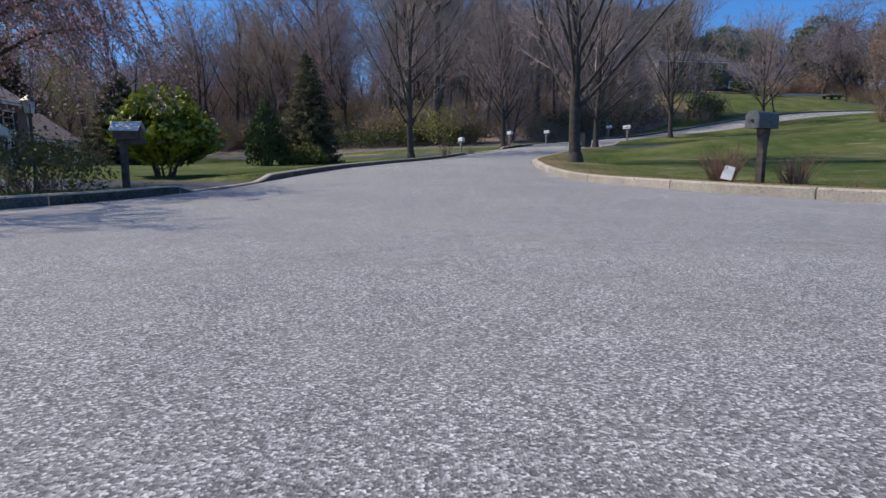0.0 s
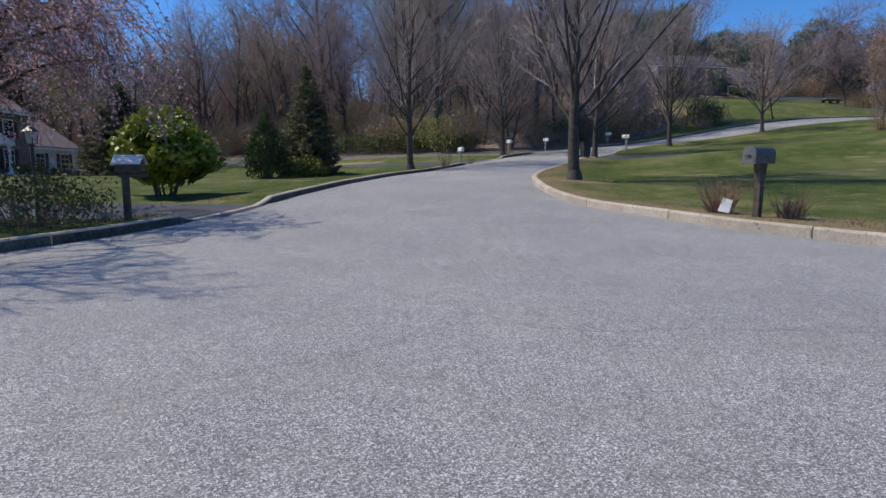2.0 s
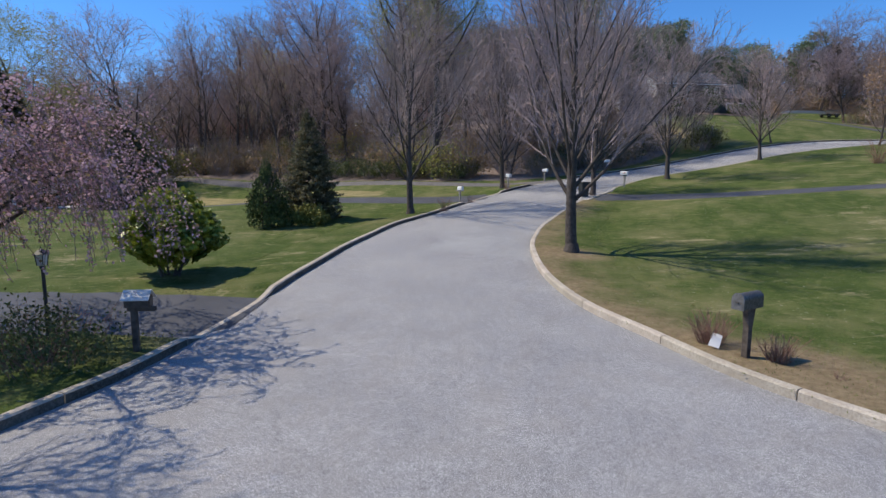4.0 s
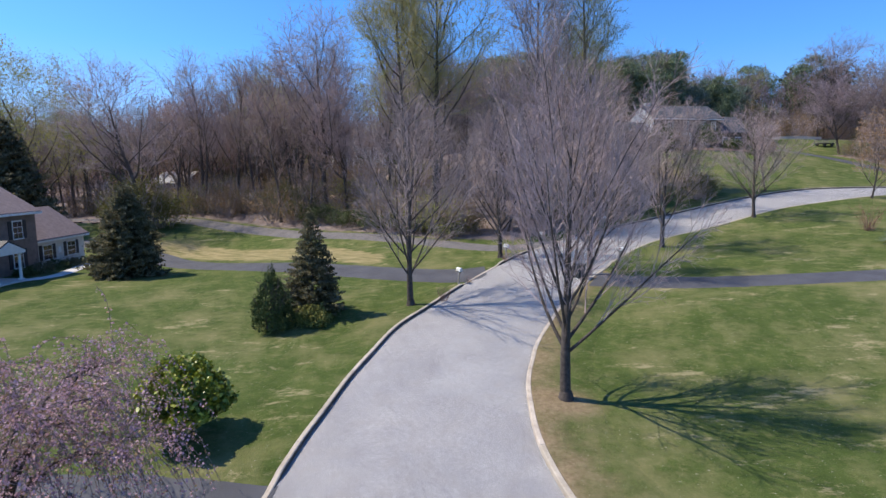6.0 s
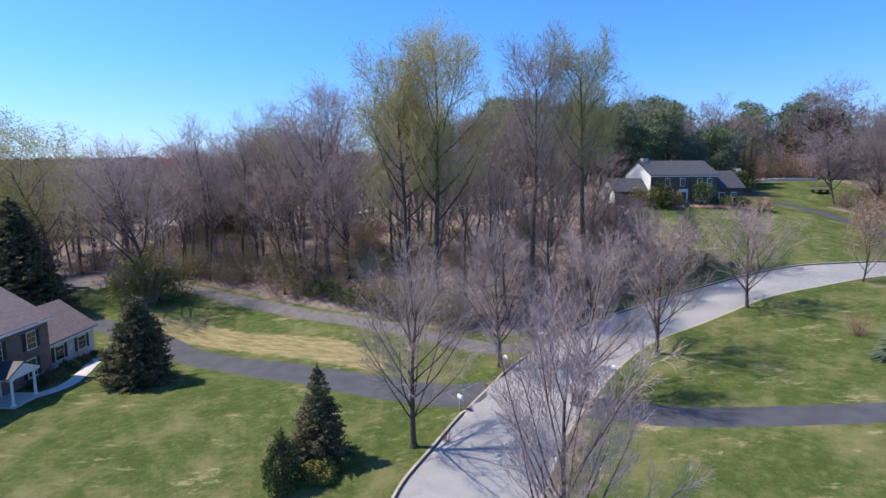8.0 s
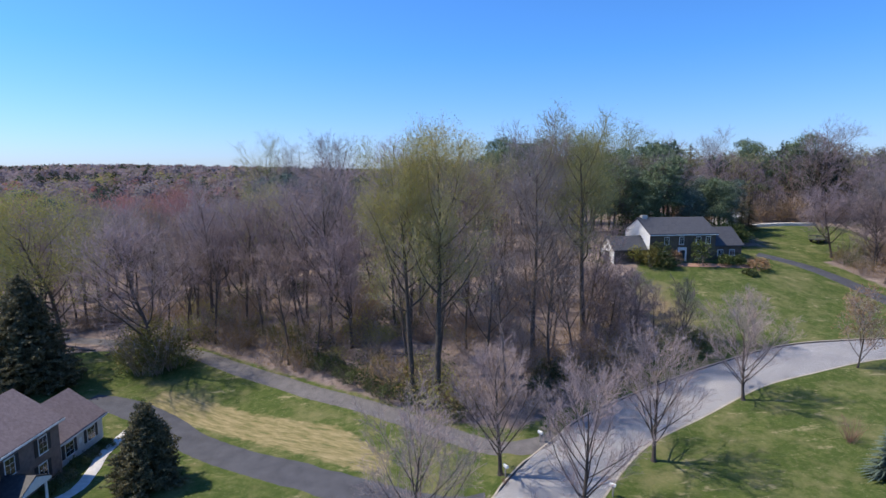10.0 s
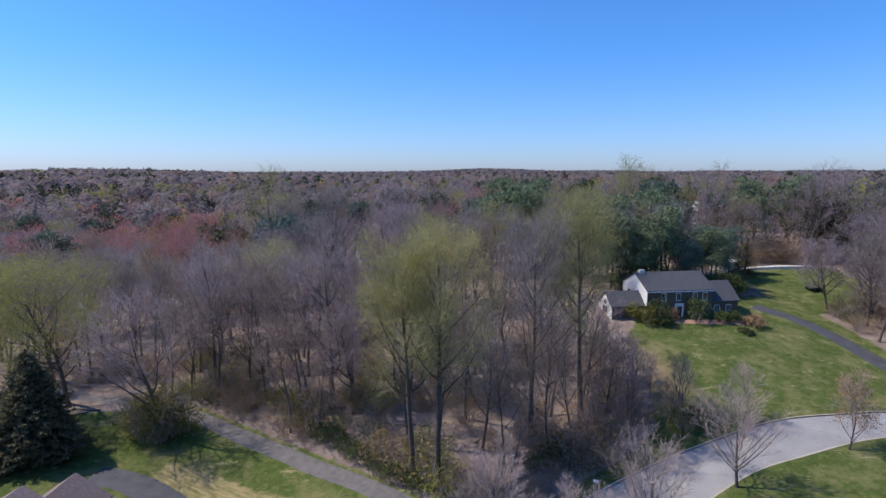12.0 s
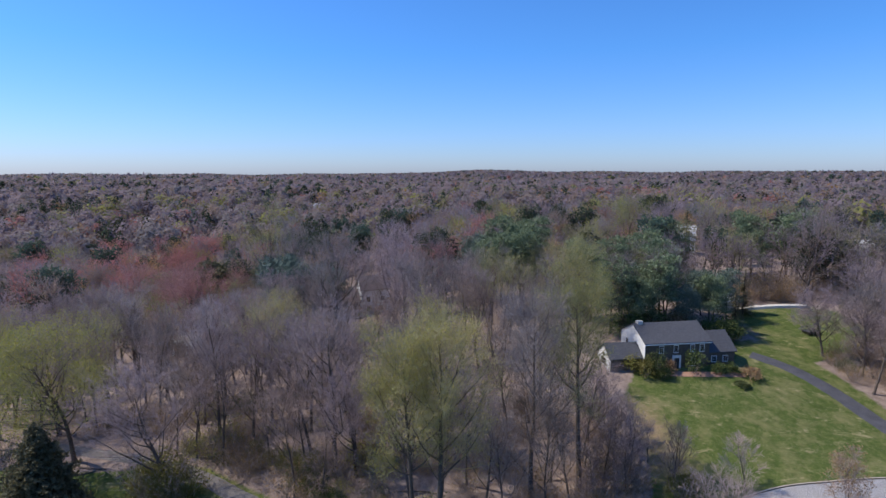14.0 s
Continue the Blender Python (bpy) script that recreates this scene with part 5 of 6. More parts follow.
def massed(name, A, tint, label):
    """One mesh of loose triangles with a colour for each."""
    me = bpy.data.meshes.new(name)
    me.vertices.add(len(A))
    me.vertices.foreach_set("co", A.ravel())
    me.loops.add(len(A))
    me.loops.foreach_set("vertex_index", np.arange(len(A), dtype=np.int32))
    me.polygons.add(len(A) // 3)
    me.polygons.foreach_set("loop_start", np.arange(0, len(A), 3, dtype=np.int32))
    me.update(calc_edges=True)
    me.materials.append(M_CROWN)
    at = me.attributes.new("tint", 'FLOAT_COLOR', 'POINT')
    at.data.foreach_set("color", np.column_stack([np.repeat(tint, 3, 0), np.ones(len(A))]).astype(np.float32).ravel())
    return tagged(new(name, me), label, "woods", kind="stuff")


def far_wood(name, r0, r1, count, bits, seed, size, fleck):
    """Domed crowns of loose twig clumps on short stems, evergreens pointed, to the skyline."""
    rng = np.random.RandomState(seed)
    r = np.sqrt(rng.uniform(r0 ** 2, r1 ** 2, count))
    a = rng.uniform(-0.8, 0.8, count)
    x, y = r * np.sin(a), r * np.cos(a)
    ok = ~((x > 50) & (x < 100) & (y < 128)) & (woodness(x, y) > 0.5)
    x, y, r = x[ok], y[ok], r[ok]
    n = len(x)
    z = height(x, y)
    H = rng.uniform(14.5, 19.5, n) * (0.9 + 0.1 * size)
    W = rng.uniform(3.0, 5.6, n) * size
    H = np.where(kept_low(x, y, r), 5.0, H)
    kind = tint_kinds(x, y, rng)
    kind = np.where((kind >= 3) & (kind < 7) & (rng.uniform(size=n) < (0.85 if r0 > 500 else 0.4)), rng.choice(3, n, p=[.6, .3, .1]), kind)
    ever = kind >= 7
    W, H = np.where(ever, W * 0.72, W), np.where(ever, H * 1.08, H)
    u = rng.uniform(-0.25, 1.0, (n, bits))
    th = rng.uniform(0, 2 * np.pi, (n, bits))
    h = np.where(ever[:, None], 0.95 * (1 - (u + 0.25) / 1.3) + 0.08, np.sqrt(np.maximum(0, 1 - u * u)))
    rad = rng.uniform(0.75, 1.06, (n, bits)) * (1 + 0.12 * np.sin(3 * th + x[:, None]) + 0.08 * np.sin(7 * u + 2 * th + y[:, None]))
    d = np.stack([h * np.cos(th), h * np.sin(th), u], 2)
    c = np.stack([x, y, z + H * 0.6], 1)[:, None, :] + d * np.stack([W[:, None] * rad, W[:, None] * rad, H[:, None] * 0.4 * np.where(ever[:, None], 1.0, rad)], 2)
    out = norm_rows(d + np.array([0, 0, 0.25]) + rng.normal(size=d.shape) * 0.3)
    grow = norm_rows(d * 0.5 + np.array([0, 0, 1.0]) + rng.normal(size=d.shape) * 0.4)
    side = norm_rows(np.cross(out, grow))
    up = norm_rows(np.cross(side, out))
    s = (W * fleck)[:, None, None] * rng.uniform(0.6, 1.3, (n, bits, 1))
    V = np.stack([c - up * s * 0.8 + side * s * 0.5, c - up * s * 0.8 - side * s * 0.5, c + up * s], 2)
    sw = 0.012 * H
    stem = np.stack([np.stack([x - sw, y, z - 0.5], 1), np.stack([x + sw, y, z - 0.5], 1), np.stack([x, y, z + H * 0.8], 1)], 1)
    tree = CROWN_TINTS[kind] * rng.uniform(0.9, 1.07, (n, 1)) * 0.88
    tint = np.concatenate([np.repeat(tree, bits, 0), np.tile((0.1, 0.085, 0.08), (n, 1))])
    return massed(name, np.concatenate([V.reshape(-1, 3), stem.reshape(-1, 3)]), tint, "leafless wood of grey-brown crowns reaching to the skyline")


def wood_beyond(count, r0, r1, seed):
    """The next trees of the wood, branch by branch, too many to count."""
    rng = np.random.RandomState(seed)
    kinds = []
    for s in range(6):
        g = Growth(300 + s, [11, 6, 6], [0.4 + 0.03 * (s % 3), 0.19, 0.1], [46, 36, 38], [0.02, 0.16, 0.1, 0.02], [4, 1, 1, 1], [0.05, 0.1, 0.1, 0.1], [0.3, 0.15, 0.1], 0.55, 0.2, (0, 0.005, 0.0032, 0.0027), 1.0, 0.38)
        g.grow((0, 0, -0.02), (0.03, 0.02, 1), 0.7, 0.012, 0)
        limbs = np.array(g.out[1])
        limbs[:, 6] *= 0.6
        fine = np.concatenate([slivers(g.out[k], rng)[0] for k in (2, 3)])
        V, F = tubes(g.out[0], 3)
        T = np.array([(f[a], f[b], f[c]) for f in F for a, b, c in ((0, 1, 2), (0, 2, 3))])
        wood = np.concatenate([slivers(limbs, rng)[0], V[T.ravel()]])
        tips = np.array(g.tips)
        L, Q = leaves(np.repeat(tips, 2, 0) + rng.normal(size=(len(tips) * 2, 3)) * 0.014, 0.016, rng)
        buds = L.reshape(-1, 4, 3)[:, [0, 1, 2]].reshape(-1, 3)
        L, Q = leaves(np.repeat(tips, 3, 0) * np.array([0.75, 0.75, 1]) + rng.normal(size=(len(tips) * 3, 3)) * 0.022, 0.034, rng, 0.0, 1.9)
        kinds.append((fine, wood, buds, L.reshape(-1, 4, 3)[:, [0, 1, 2]].reshape(-1, 3)))
    r = np.sqrt(rng.uniform(r0 ** 2, r1 ** 2, count))
    a = rng.uniform(-0.82, 0.82, count)
    X, Y = r * np.sin(a), r * np.cos(a)
    kind, low, wd = tint_kinds(X, Y, rng), kept_low(X, Y, r), woodness(X, Y)
    verts, tints = [], []
    for i in range(count):
        x, y, k = X[i], Y[i], kind[i]
        if (50 < x < 100 and y < 128) or wd[i] < 0.5 or (y < 138 - 0.2 * abs(x) and abs(x) < 95 and r[i] < 152):
            continue
        if -30 < x < -14 and 136 < y < 152 or 28 < x < 62 and 100 < y < 112:
            continue
        H = rng.uniform(5, 7) if low[i] else rng.uniform(14, 22)
        t, wide = rng.uniform(0, 2 * np.pi), rng.uniform(0.9, 1.25)
        fine, wood, buds, needles = kinds[rng.randint(6)]
        R = np.array([[np.cos(t), -np.sin(t), 0], [np.sin(t), np.cos(t), 0], [0, 0, 1]])
        base = np.array([x, y, hz(x, y) - 0.2])
        colour = CROWN_TINTS[k] * rng.uniform(0.85, 1.15)
        pieces = [(wood, np.array((0.13, 0.105, 0.092)))]
        pieces.append((fine, colour if k < 7 else np.array((0.1, 0.085, 0.08))))
        if k >= 7:
            pieces.append((needles, colour))
        elif k >= 3:
            pieces.append((buds, colour * 1.1))
        for P, c in pieces:
            verts.append((P @ R.T) * H * np.array([wide, wide, 1]) + base)
            tints.append(np.tile(c, (len(P) // 3, 1)))
    return massed("woods", np.concatenate(verts), np.concatenate(tints), "leafless trees of the wood standing close behind one another")


wood_beyond(950, 105, 290, 201)
far_wood("woods", 285, 560, 2300, 100, 202, 1.5, 0.2)
far_wood("woods", 560, 1200, 6400, 30, 204, 1.9, 0.44)
far_wood("woods", 1200, 3800, 11000, 13, 203, 2.4, 0.75)


# ---- houses ----
M_SHINGLE_L = mat("shingles_mauve", (0.19, 0.145, 0.14), (0.26, 0.205, 0.2), 3, 5, 0.9, 0.5, 9, (0.11, 0.09, 0.09), 14, 0.5)
M_SHINGLE_R = mat("shingles_slate", (0.062, 0.065, 0.076), (0.09, 0.094, 0.106), 3, 5, 0.9, 0.5, 9, (0.06, 0.06, 0.07), 14, 0.5)
M_BRICK = mat("wall_brown", (0.17, 0.13, 0.11), (0.25, 0.19, 0.165), 2.5, 5, 0.9, 0.4, 18)
M_CREAM = mat("wall_cream", (0.55, 0.52, 0.48), (0.68, 0.65, 0.6), 2, 5, 0.85, 0.3, 18)
M_SLATE = mat("siding_brown", (0.09, 0.07, 0.055), (0.13, 0.103, 0.082), 2, 4, 0.75, 0.3, 12)
M_WHITE = mat("white_paint", (0.7, 0.7, 0.69), (0.8, 0.8, 0.79), 2.5, 4, 0.6)
M_GLASS = mat("window_glass", (0.015, 0.017, 0.02), (0.03, 0.033, 0.038), 1, 2, 0.06, spec=0.6)
M_SHUTTER = mat("shutter_dark", (0.03, 0.03, 0.035), (0.05, 0.05, 0.055), 4, 3, 0.6)
M_STONE = mat("chimney_stone", (0.45, 0.43, 0.4), (0.6, 0.57, 0.53), 4, 5, 0.9, 0.5)
M_TERRACE = mat("brick_terrace", (0.3, 0.17, 0.12), (0.4, 0.25, 0.18), 3, 5, 0.9, 0.4)
M_GREY_ROOF = mat("roof_pale", (0.4, 0.4, 0.41), (0.52, 0.52, 0.52), 1.5, 4, 0.85)


def gable_body(x0, x1, y0, y1, z0, eave, ridge, along="y"):
    """Walls of a gabled block as one bmesh: the ridge runs along the named axis."""
    if along == "y":
        xm = (x0 + x1) / 2
        return prism([(x0, z0), (x1, z0), (x1, eave), (xm, ridge), (x0, eave)], y0, y1, "y")
    ym = (y0 + y1) / 2
    return prism([(y0, z0), (y1, z0), (y1, eave), (ym, ridge), (y0, eave)], x0, x1, "x")


def gable_roof(x0, x1, y0, y1, eave, ridge, along="y", over=0.35, thick=0.16):
    """Two roof slopes of some thickness with eaves that stand out, as one bmesh."""
    a0, a1 = (x0, x1) if along == "y" else (y0, y1)
    b0, b1 = (y0, y1) if along == "y" else (x0, x1)
    m = (a0 + a1) / 2
    s = (ridge - eave) / (m - a0)
    lo = eave - s * over + 0.02
    pts = [(a0 - over, lo), (m, ridge + 0.02), (a1 + over, lo), (a1 + over, lo + thick), (m, ridge + thick + 0.05), (a0 - over, lo + thick)]
    return prism(pts, b0 - over * 0.7, b1 + over * 0.7, along)


def courses(parent, x0, x1, y0, y1, eave, ridge, along, side, material, n=12):
    """Shingle courses on one slope: low steps that overlap."""
    a0, a1 = (x0, x1) if along == "y" else (y0, y1)
    b0, b1 = (y0, y1) if along == "y" else (x0, x1)
    m = (a0 + a1) / 2
    edge = a1 + 0.37 if side > 0 else a0 - 0.37
    s = (ridge - eave) / (m - a0)
    base = eave - s * 0.37 + 0.19
    for k in range(n):
        f0, f1 = k / n, (k + 1.08) / n
        q0, q1 = edge + (m - edge) * f0, edge + (m - edge) * min(f1, 1)
        h0, h1 = base + (ridge + 0.22 - base) * f0, base + (ridge + 0.22 - base) * min(f1, 1)
        part("shingle_course", prism([(q0, h0), (q1, h1), (q1, h1 + 0.01), (q0, h0 + 0.018)], b0 - 0.26, b1 + 0.26, along), material, parent)


def window(parent, at, turn, w, h, shutters=None, bars=(2, 3), arch=False):
    """A window as a part: frame with sill and glazing bars, and a pane. Local x runs along the wall, -y faces out."""
    m = pose(*at, 0, 0, turn)
    t = 0.065
    bm = boxed(-w / 2 - t, -0.06, -t, w / 2 + t, 0.02, h + t * 1.3)
    bm.transform(m)
    f = part("window", bm, M_WHITE, parent, "white-framed window")
    for i in range(bars[0]):
        for j in range(bars[1]):
            g = boxed(-w / 2 + w * i / bars[0] + 0.018, -0.068, h * j / bars[1] + 0.018, -w / 2 + w * (i + 1) / bars[0] - 0.018, -0.05, h * (j + 1) / bars[1] - 0.018)
            g.transform(m)
            part("pane", g, M_GLASS, f, "dark reflecting pane")
    g = boxed(-w / 2 - t * 1.5, -0.12, -t * 1.2, w / 2 + t * 1.5, -0.05, -0.01)
    g.transform(m)
    part("sill", g, M_WHITE, f)
    if shutters:
        for s in (-1, 1):
            b = bmesh.new()
            x = s * (w / 2 + t + 0.24)
            box(b, x - 0.2, -0.06, -0.03, x + 0.2, -0.005, h + 0.06, 0.01)
            b.transform(m)
            part("shutter", b, shutters, parent, "dark wooden shutter")


# the brick house beside the upper drive; its front looks east
LX, LZ = -35.8, 0.75
house = thing("house", (0, 0, 0), 0, "two-storey brown house with a cream wing and mauve shingle roof", "house")
part("wall", gable_body(LX - 8.2, LX, 33.5, 49.0, LZ - 1.2, 6.0, 8.5), M_BRICK, house, "brown wall of the main block")
r = part("roof", gable_roof(LX - 8.2, LX, 33.5, 49.0, 6.0, 8.5, over=0.4), M_SHINGLE_L, house, "mauve shingle roof")
courses(r, LX - 8.2, LX, 33.5, 49.0, 6.0, 8.5, "y", 1, M_SHINGLE_L, 20)
part("fascia", boxed(LX + 0.41, 33.2, 5.72, LX + 0.46, 49.3, 5.9), M_WHITE, house, "white gutter board")
part("wing_wall", gable_body(LX - 7.4, LX - 0.55, 49.0, 56.2, LZ - 1.2, 3.35, 5.7), M_CREAM, house, "cream wall of the low wing")
r = part("wing_roof", gable_roof(LX - 7.4, LX - 0.55, 49.0, 56.2, 3.35, 5.7, over=0.4), M_SHINGLE_L, house, "mauve shingle roof of the wing")
courses(r, LX - 7.4, LX - 0.55, 49.3, 56.2, 3.35, 5.7, "y", 1, M_SHINGLE_L, 18)
part("fascia", boxed(LX - 0.14, 49.1, 3.02, LX - 0.1, 56.5, 3.18), M_WHITE, house, "white gutter board")
for y in (36, 39, 43.0, 46.8):
    window(house, (LX, y, 3.75), 90, 1.0, 1.45, M_SHUTTER)
for y in (36.5, 39.4, 46.6):
    window(house, (LX, y, 1.3), 90, 1.0, 1.5, M_SHUTTER)
for y in (50.9, 54.2):
    window(house, (LX - 0.55, y, 1.35), 90, 1.15, 1.3, M_SHUTTER)
part("vent", boxed(LX - 0.56, 52.35, 1.75, LX - 0.5, 52.75, 2.3, bevel=0.01), M_WHITE, house, "small wall vent")
# the portico
part("porch_floor", boxed(LX, 40.9, LZ - 0.5, LX + 2.7, 44.0, LZ + 0.12, bevel=0.02), M_PATH, house, "concrete porch floor")
for y in (41.2, 43.6):
    b = bmesh.new()
    rod(b, (LX + 2.4, y, LZ + 0.1), (LX + 2.4, y, 3.0), 0.12, 0.1, 12)
    box(b, LX + 2.24, y - 0.16, LZ + 0.1, LX + 2.56, y + 0.16, LZ + 0.22)
    box(b, LX + 2.25, y - 0.15, 2.9, LX + 2.55, y + 0.15, 3.02)
    part("column", b, M_WHITE, house, "white porch column")
part("pediment", prism([(40.8, 3.0), (44.0, 3.0), (44.0, 3.2), (42.4, 3.95), (40.8, 3.2)], LX, LX + 2.65, "x"), M_WHITE, house, "white porch pediment")
part("porch_roof", gable_roof(LX - 0.1, LX + 2.5, 40.8, 44.0, 3.2, 3.97, "x", 0.15, 0.08), M_SHUTTER, house, "dark porch roof")
part("door", boxed(LX - 0.02, 41.9, LZ + 0.12, LX + 0.06, 42.9, LZ + 2.2, bevel=0.01), M_SHUTTER, house, "dark front door")
part("door_frame", boxed(LX - 0.02, 41.7, LZ + 0.12, LX + 0.03, 43.1, LZ + 2.35), M_WHITE, house, "white door frame")
drive("garden_path", [(-33.6, 43.0), (-32.6, 46.0), (-33.3, 49.5), (-34.3, 53.0), (-34.6, 58.0)], 1.1, M_PATH, "pale concrete garden path along the house front", 0.06)
for k, (x, y, sx, sz) in enumerate([(-34.6, 45.6, 0.7, 0.7), (-34.5, 47.3, 0.8, 0.9), (-35.2, 50.2, 0.7, 0.8), (-35.1, 52.2, 0.8, 0.7), (-35.0, 54.3, 0.7, 0.6), (-34.4, 39.2, 0.8, 0.9)]):
    V, F = bush_leaves(300 + k, sx, sx * 1.2, sz, 40, 14, 0.11)
    plant("foundation_shrub", [mesh_of("foliage", V, F, [M_NEEDLE if k % 2 else M_LEAF_GREEN])], x, y, 0, "low dark evergreen shrub at the house wall", "shrub", "shrubs along the house front", names=("foliage",))

# the house on the hill; its front looks south
RZ = 13.3
HT = radians(8)
hill = thing("house", (40 - 40 * math.cos(HT) + 95 * math.sin(HT), 95 - 40 * math.sin(HT) - 95 * math.cos(HT), 0), 8, "two-storey dark grey-brown house with white gable on the hill", "house")
HX0, HX1, HY0, HY1, HE, HR = 34.6, 46.6, 94.0, 103.0, 18.25, 20.5
part("wall", gable_body(HX0, HX1, HY0, HY1, RZ - 1.5, HE, HR, "x"), M_SLATE, hill, "dark brown-grey clapboard wall")
part("gable_wall", prism([(HY0 - 0.03, RZ - 1.5), (HY1 + 0.03, RZ - 1.5), (HY1 + 0.03, HE), ((HY0 + HY1) / 2, HR), (HY0 - 0.03, HE)], HX0 - 0.06, HX0 - 0.01, "x"), M_WHITE, hill, "white-painted gable end")
r = part("roof", gable_roof(HX0, HX1, HY0, HY1, HE, HR, "x", 0.35), M_SHINGLE_R, hill, "grey-blue shingle roof")
courses(r, HX0, HX1, HY0, HY1, HE, HR, "x", -1, M_SHINGLE_R, 10)
c = part("chimney", boxed(HX0 + 0.5, 98.0, HR - 0.8, HX0 + 1.5, 98.9, HR + 0.6, bevel=0.03), M_STONE, r, "pale chimney stack")
part("fascia", boxed(HX0 - 0.2, HY0 - 0.42, HE - 0.28, HX1 + 0.2, HY0 - 0.37, HE - 0.12), M_WHITE, hill, "white gutter board")
part("wing_wall", gable_body(HX1, HX1 + 5.4, 94.6, 101.6, RZ - 1.5, 16.1, 18.7, "x"), M_SLATE, hill, "dark wall of the garage wing")
r = part("wing_roof", gable_roof(HX1, HX1 + 5.4, 94.6, 101.6, 16.1, 18.7, "x", 0.35), M_SHINGLE_R, hill, "grey-blue shingle roof of the wing")
courses(r, HX1 + 0.3, HX1 + 5.4, 94.6, 101.6, 16.1, 18.7, "x", -1, M_SHINGLE_R, 8)
part("annex_wall", gable_body(28.6, HX0 - 0.1, 94.6, 99.6, RZ - 2.5, 15.6, 17.5, "x"), M_SLATE, hill, "low annex with a grey side wall")
part("annex_gable", prism([(94.5, RZ - 2.5), (99.7, RZ - 2.5), (99.7, 15.65), (97.1, 17.62), (94.5, 15.65)], 28.5, 28.58, "x"), M_WHITE, hill, "white annex gable with a tall arched window")
part("annex_roof", gable_roof(28.5, HX0 - 0.1, 94.6, 99.6, 15.6, 17.5, "x", 0.3), M_SHINGLE_R, hill, "grey shingle annex roof")
window(hill, (28.5, 97.1, 13.9), -90, 1.9, 1.3, None, (3, 2))
window(hill, (28.5, 97.1, 15.55), -90, 1.0, 0.6, None, (2, 1))
for x in (37.6, 40.3, 43.4, 45.2):
    window(hill, (x, HY0, 16.45), 0, 0.75, 1.2)
for x in (37.4, 43.6):
    window(hill, (x, HY0, 13.9), 0, 0.75, 1.3)
for x in (48.0, 50.2):
    window(hill, (x, 94.6, 14.2), 0, 0.9, 1.0)
for y in (96.6, 100.6):
    window(hill, (HX0 - 0.06, y, 16.0), -90, 0.9, 1.35)
    window(hill, (HX0 - 0.06, y, 13.8), -90, 0.9, 1.4)
part("door_frame", boxed(39.7, HY0 - 0.12, RZ, 41.3, HY0, RZ + 2.6), M_WHITE, hill, "pale door surround")
part("door", boxed(40.05, HY0 - 0.16, RZ + 0.02, 40.95, HY0 - 0.1, RZ + 2.1, bevel=0.01), M_SHUTTER, hill, "dark front door")
drive("terrace", [(38.5, 92.3), (42, 92.2), (46, 92.4), (52, 92.9)], 1.5, M_TERRACE, "reddish brick terrace walk before the house", 0.08)
for k, (x, y, sx, sz, mt) in enumerate([(36.4, 92.0, 1.5, 4.2, M_LEAF_GREEN), (34.2, 91.4, 1.3, 3.2, M_LEAF_OLIVE), (37.2, 91.2, 1.3, 1.6, M_LEAF_GREEN), (43.2, 92.6, 1.5, 4.2, M_YEW), (47.6, 93.0, 1.2, 1.7, M_YEW), (49.8, 93.4, 1.2, 1.5, M_YEW), (39.0, 92.8, 0.9, 2.0, M_BUD_RUST), (52.8, 92.0, 1.5, 1.7, M_BUD_RUST), (50.0, 89.5, 1.1, 0.6, M_LEAF_GREEN), (32.4, 93.4, 1.5, 2.4, M_GOLD), (36, 107, 3.0, 5.5, M_YEW), (41, 108.5, 3.2, 6.0, M_YEW), (47, 108, 3.0, 5.2, M_NEEDLE), (53, 106.5, 2.6, 4.2, M_YEW), (57, 108, 2.5, 3.6, M_YEW)]):
    V, F = bush_leaves(320 + k, sx, sx, sz, 60 if sx < 2 else 150, 18, 0.17 if sx < 2 else 0.2)
    st = joined(stems(320 + k, 10, sx * 0.5, sz * 0.7, 0.5, 0.03, 2, 2))
    plant("garden_shrub", [mesh_of("stem", st[0], st[1], [M_BRUSH]), mesh_of("foliage", V, F, [mt])], x, y, 0, "dark evergreen garden shrub near the hill house" if mt in (M_NEEDLE, M_YEW, M_LEAF_GREEN) else "garden shrub with fresh young leaves", "shrub", "shrubs round the hill house", names=("stem", "foliage"))


def far_house(x, y, turn, w, d, h, rise, wall, roof, label):
    """A plain gabled house deep in the wood."""
    z = hz(x, y)
    t = thing("house", (x, y, z), turn, label, "house", "houses among the far trees")
    part("wall", gable_body(-w / 2, w / 2, -d / 2, d / 2, -1.0, h, h + rise, "x"), wall, t)
    part("roof", gable_roof(-w / 2, w / 2, -d / 2, d / 2, h, h + rise, "x", 0.35), roof, t, "shingle roof")
    for s in (-1, 1):
        for zz in (1.0, 3.6) if h > 4 else (1.0,):
            window(t, (s * w / 4, -d / 2, zz), 0, 1.0, 1.4)
    for zz in (1.0, 3.6) if h > 4 else (1.0,):
        window(t, (-w / 2, 0.0, zz), -90, 1.0, 1.4)
    return t


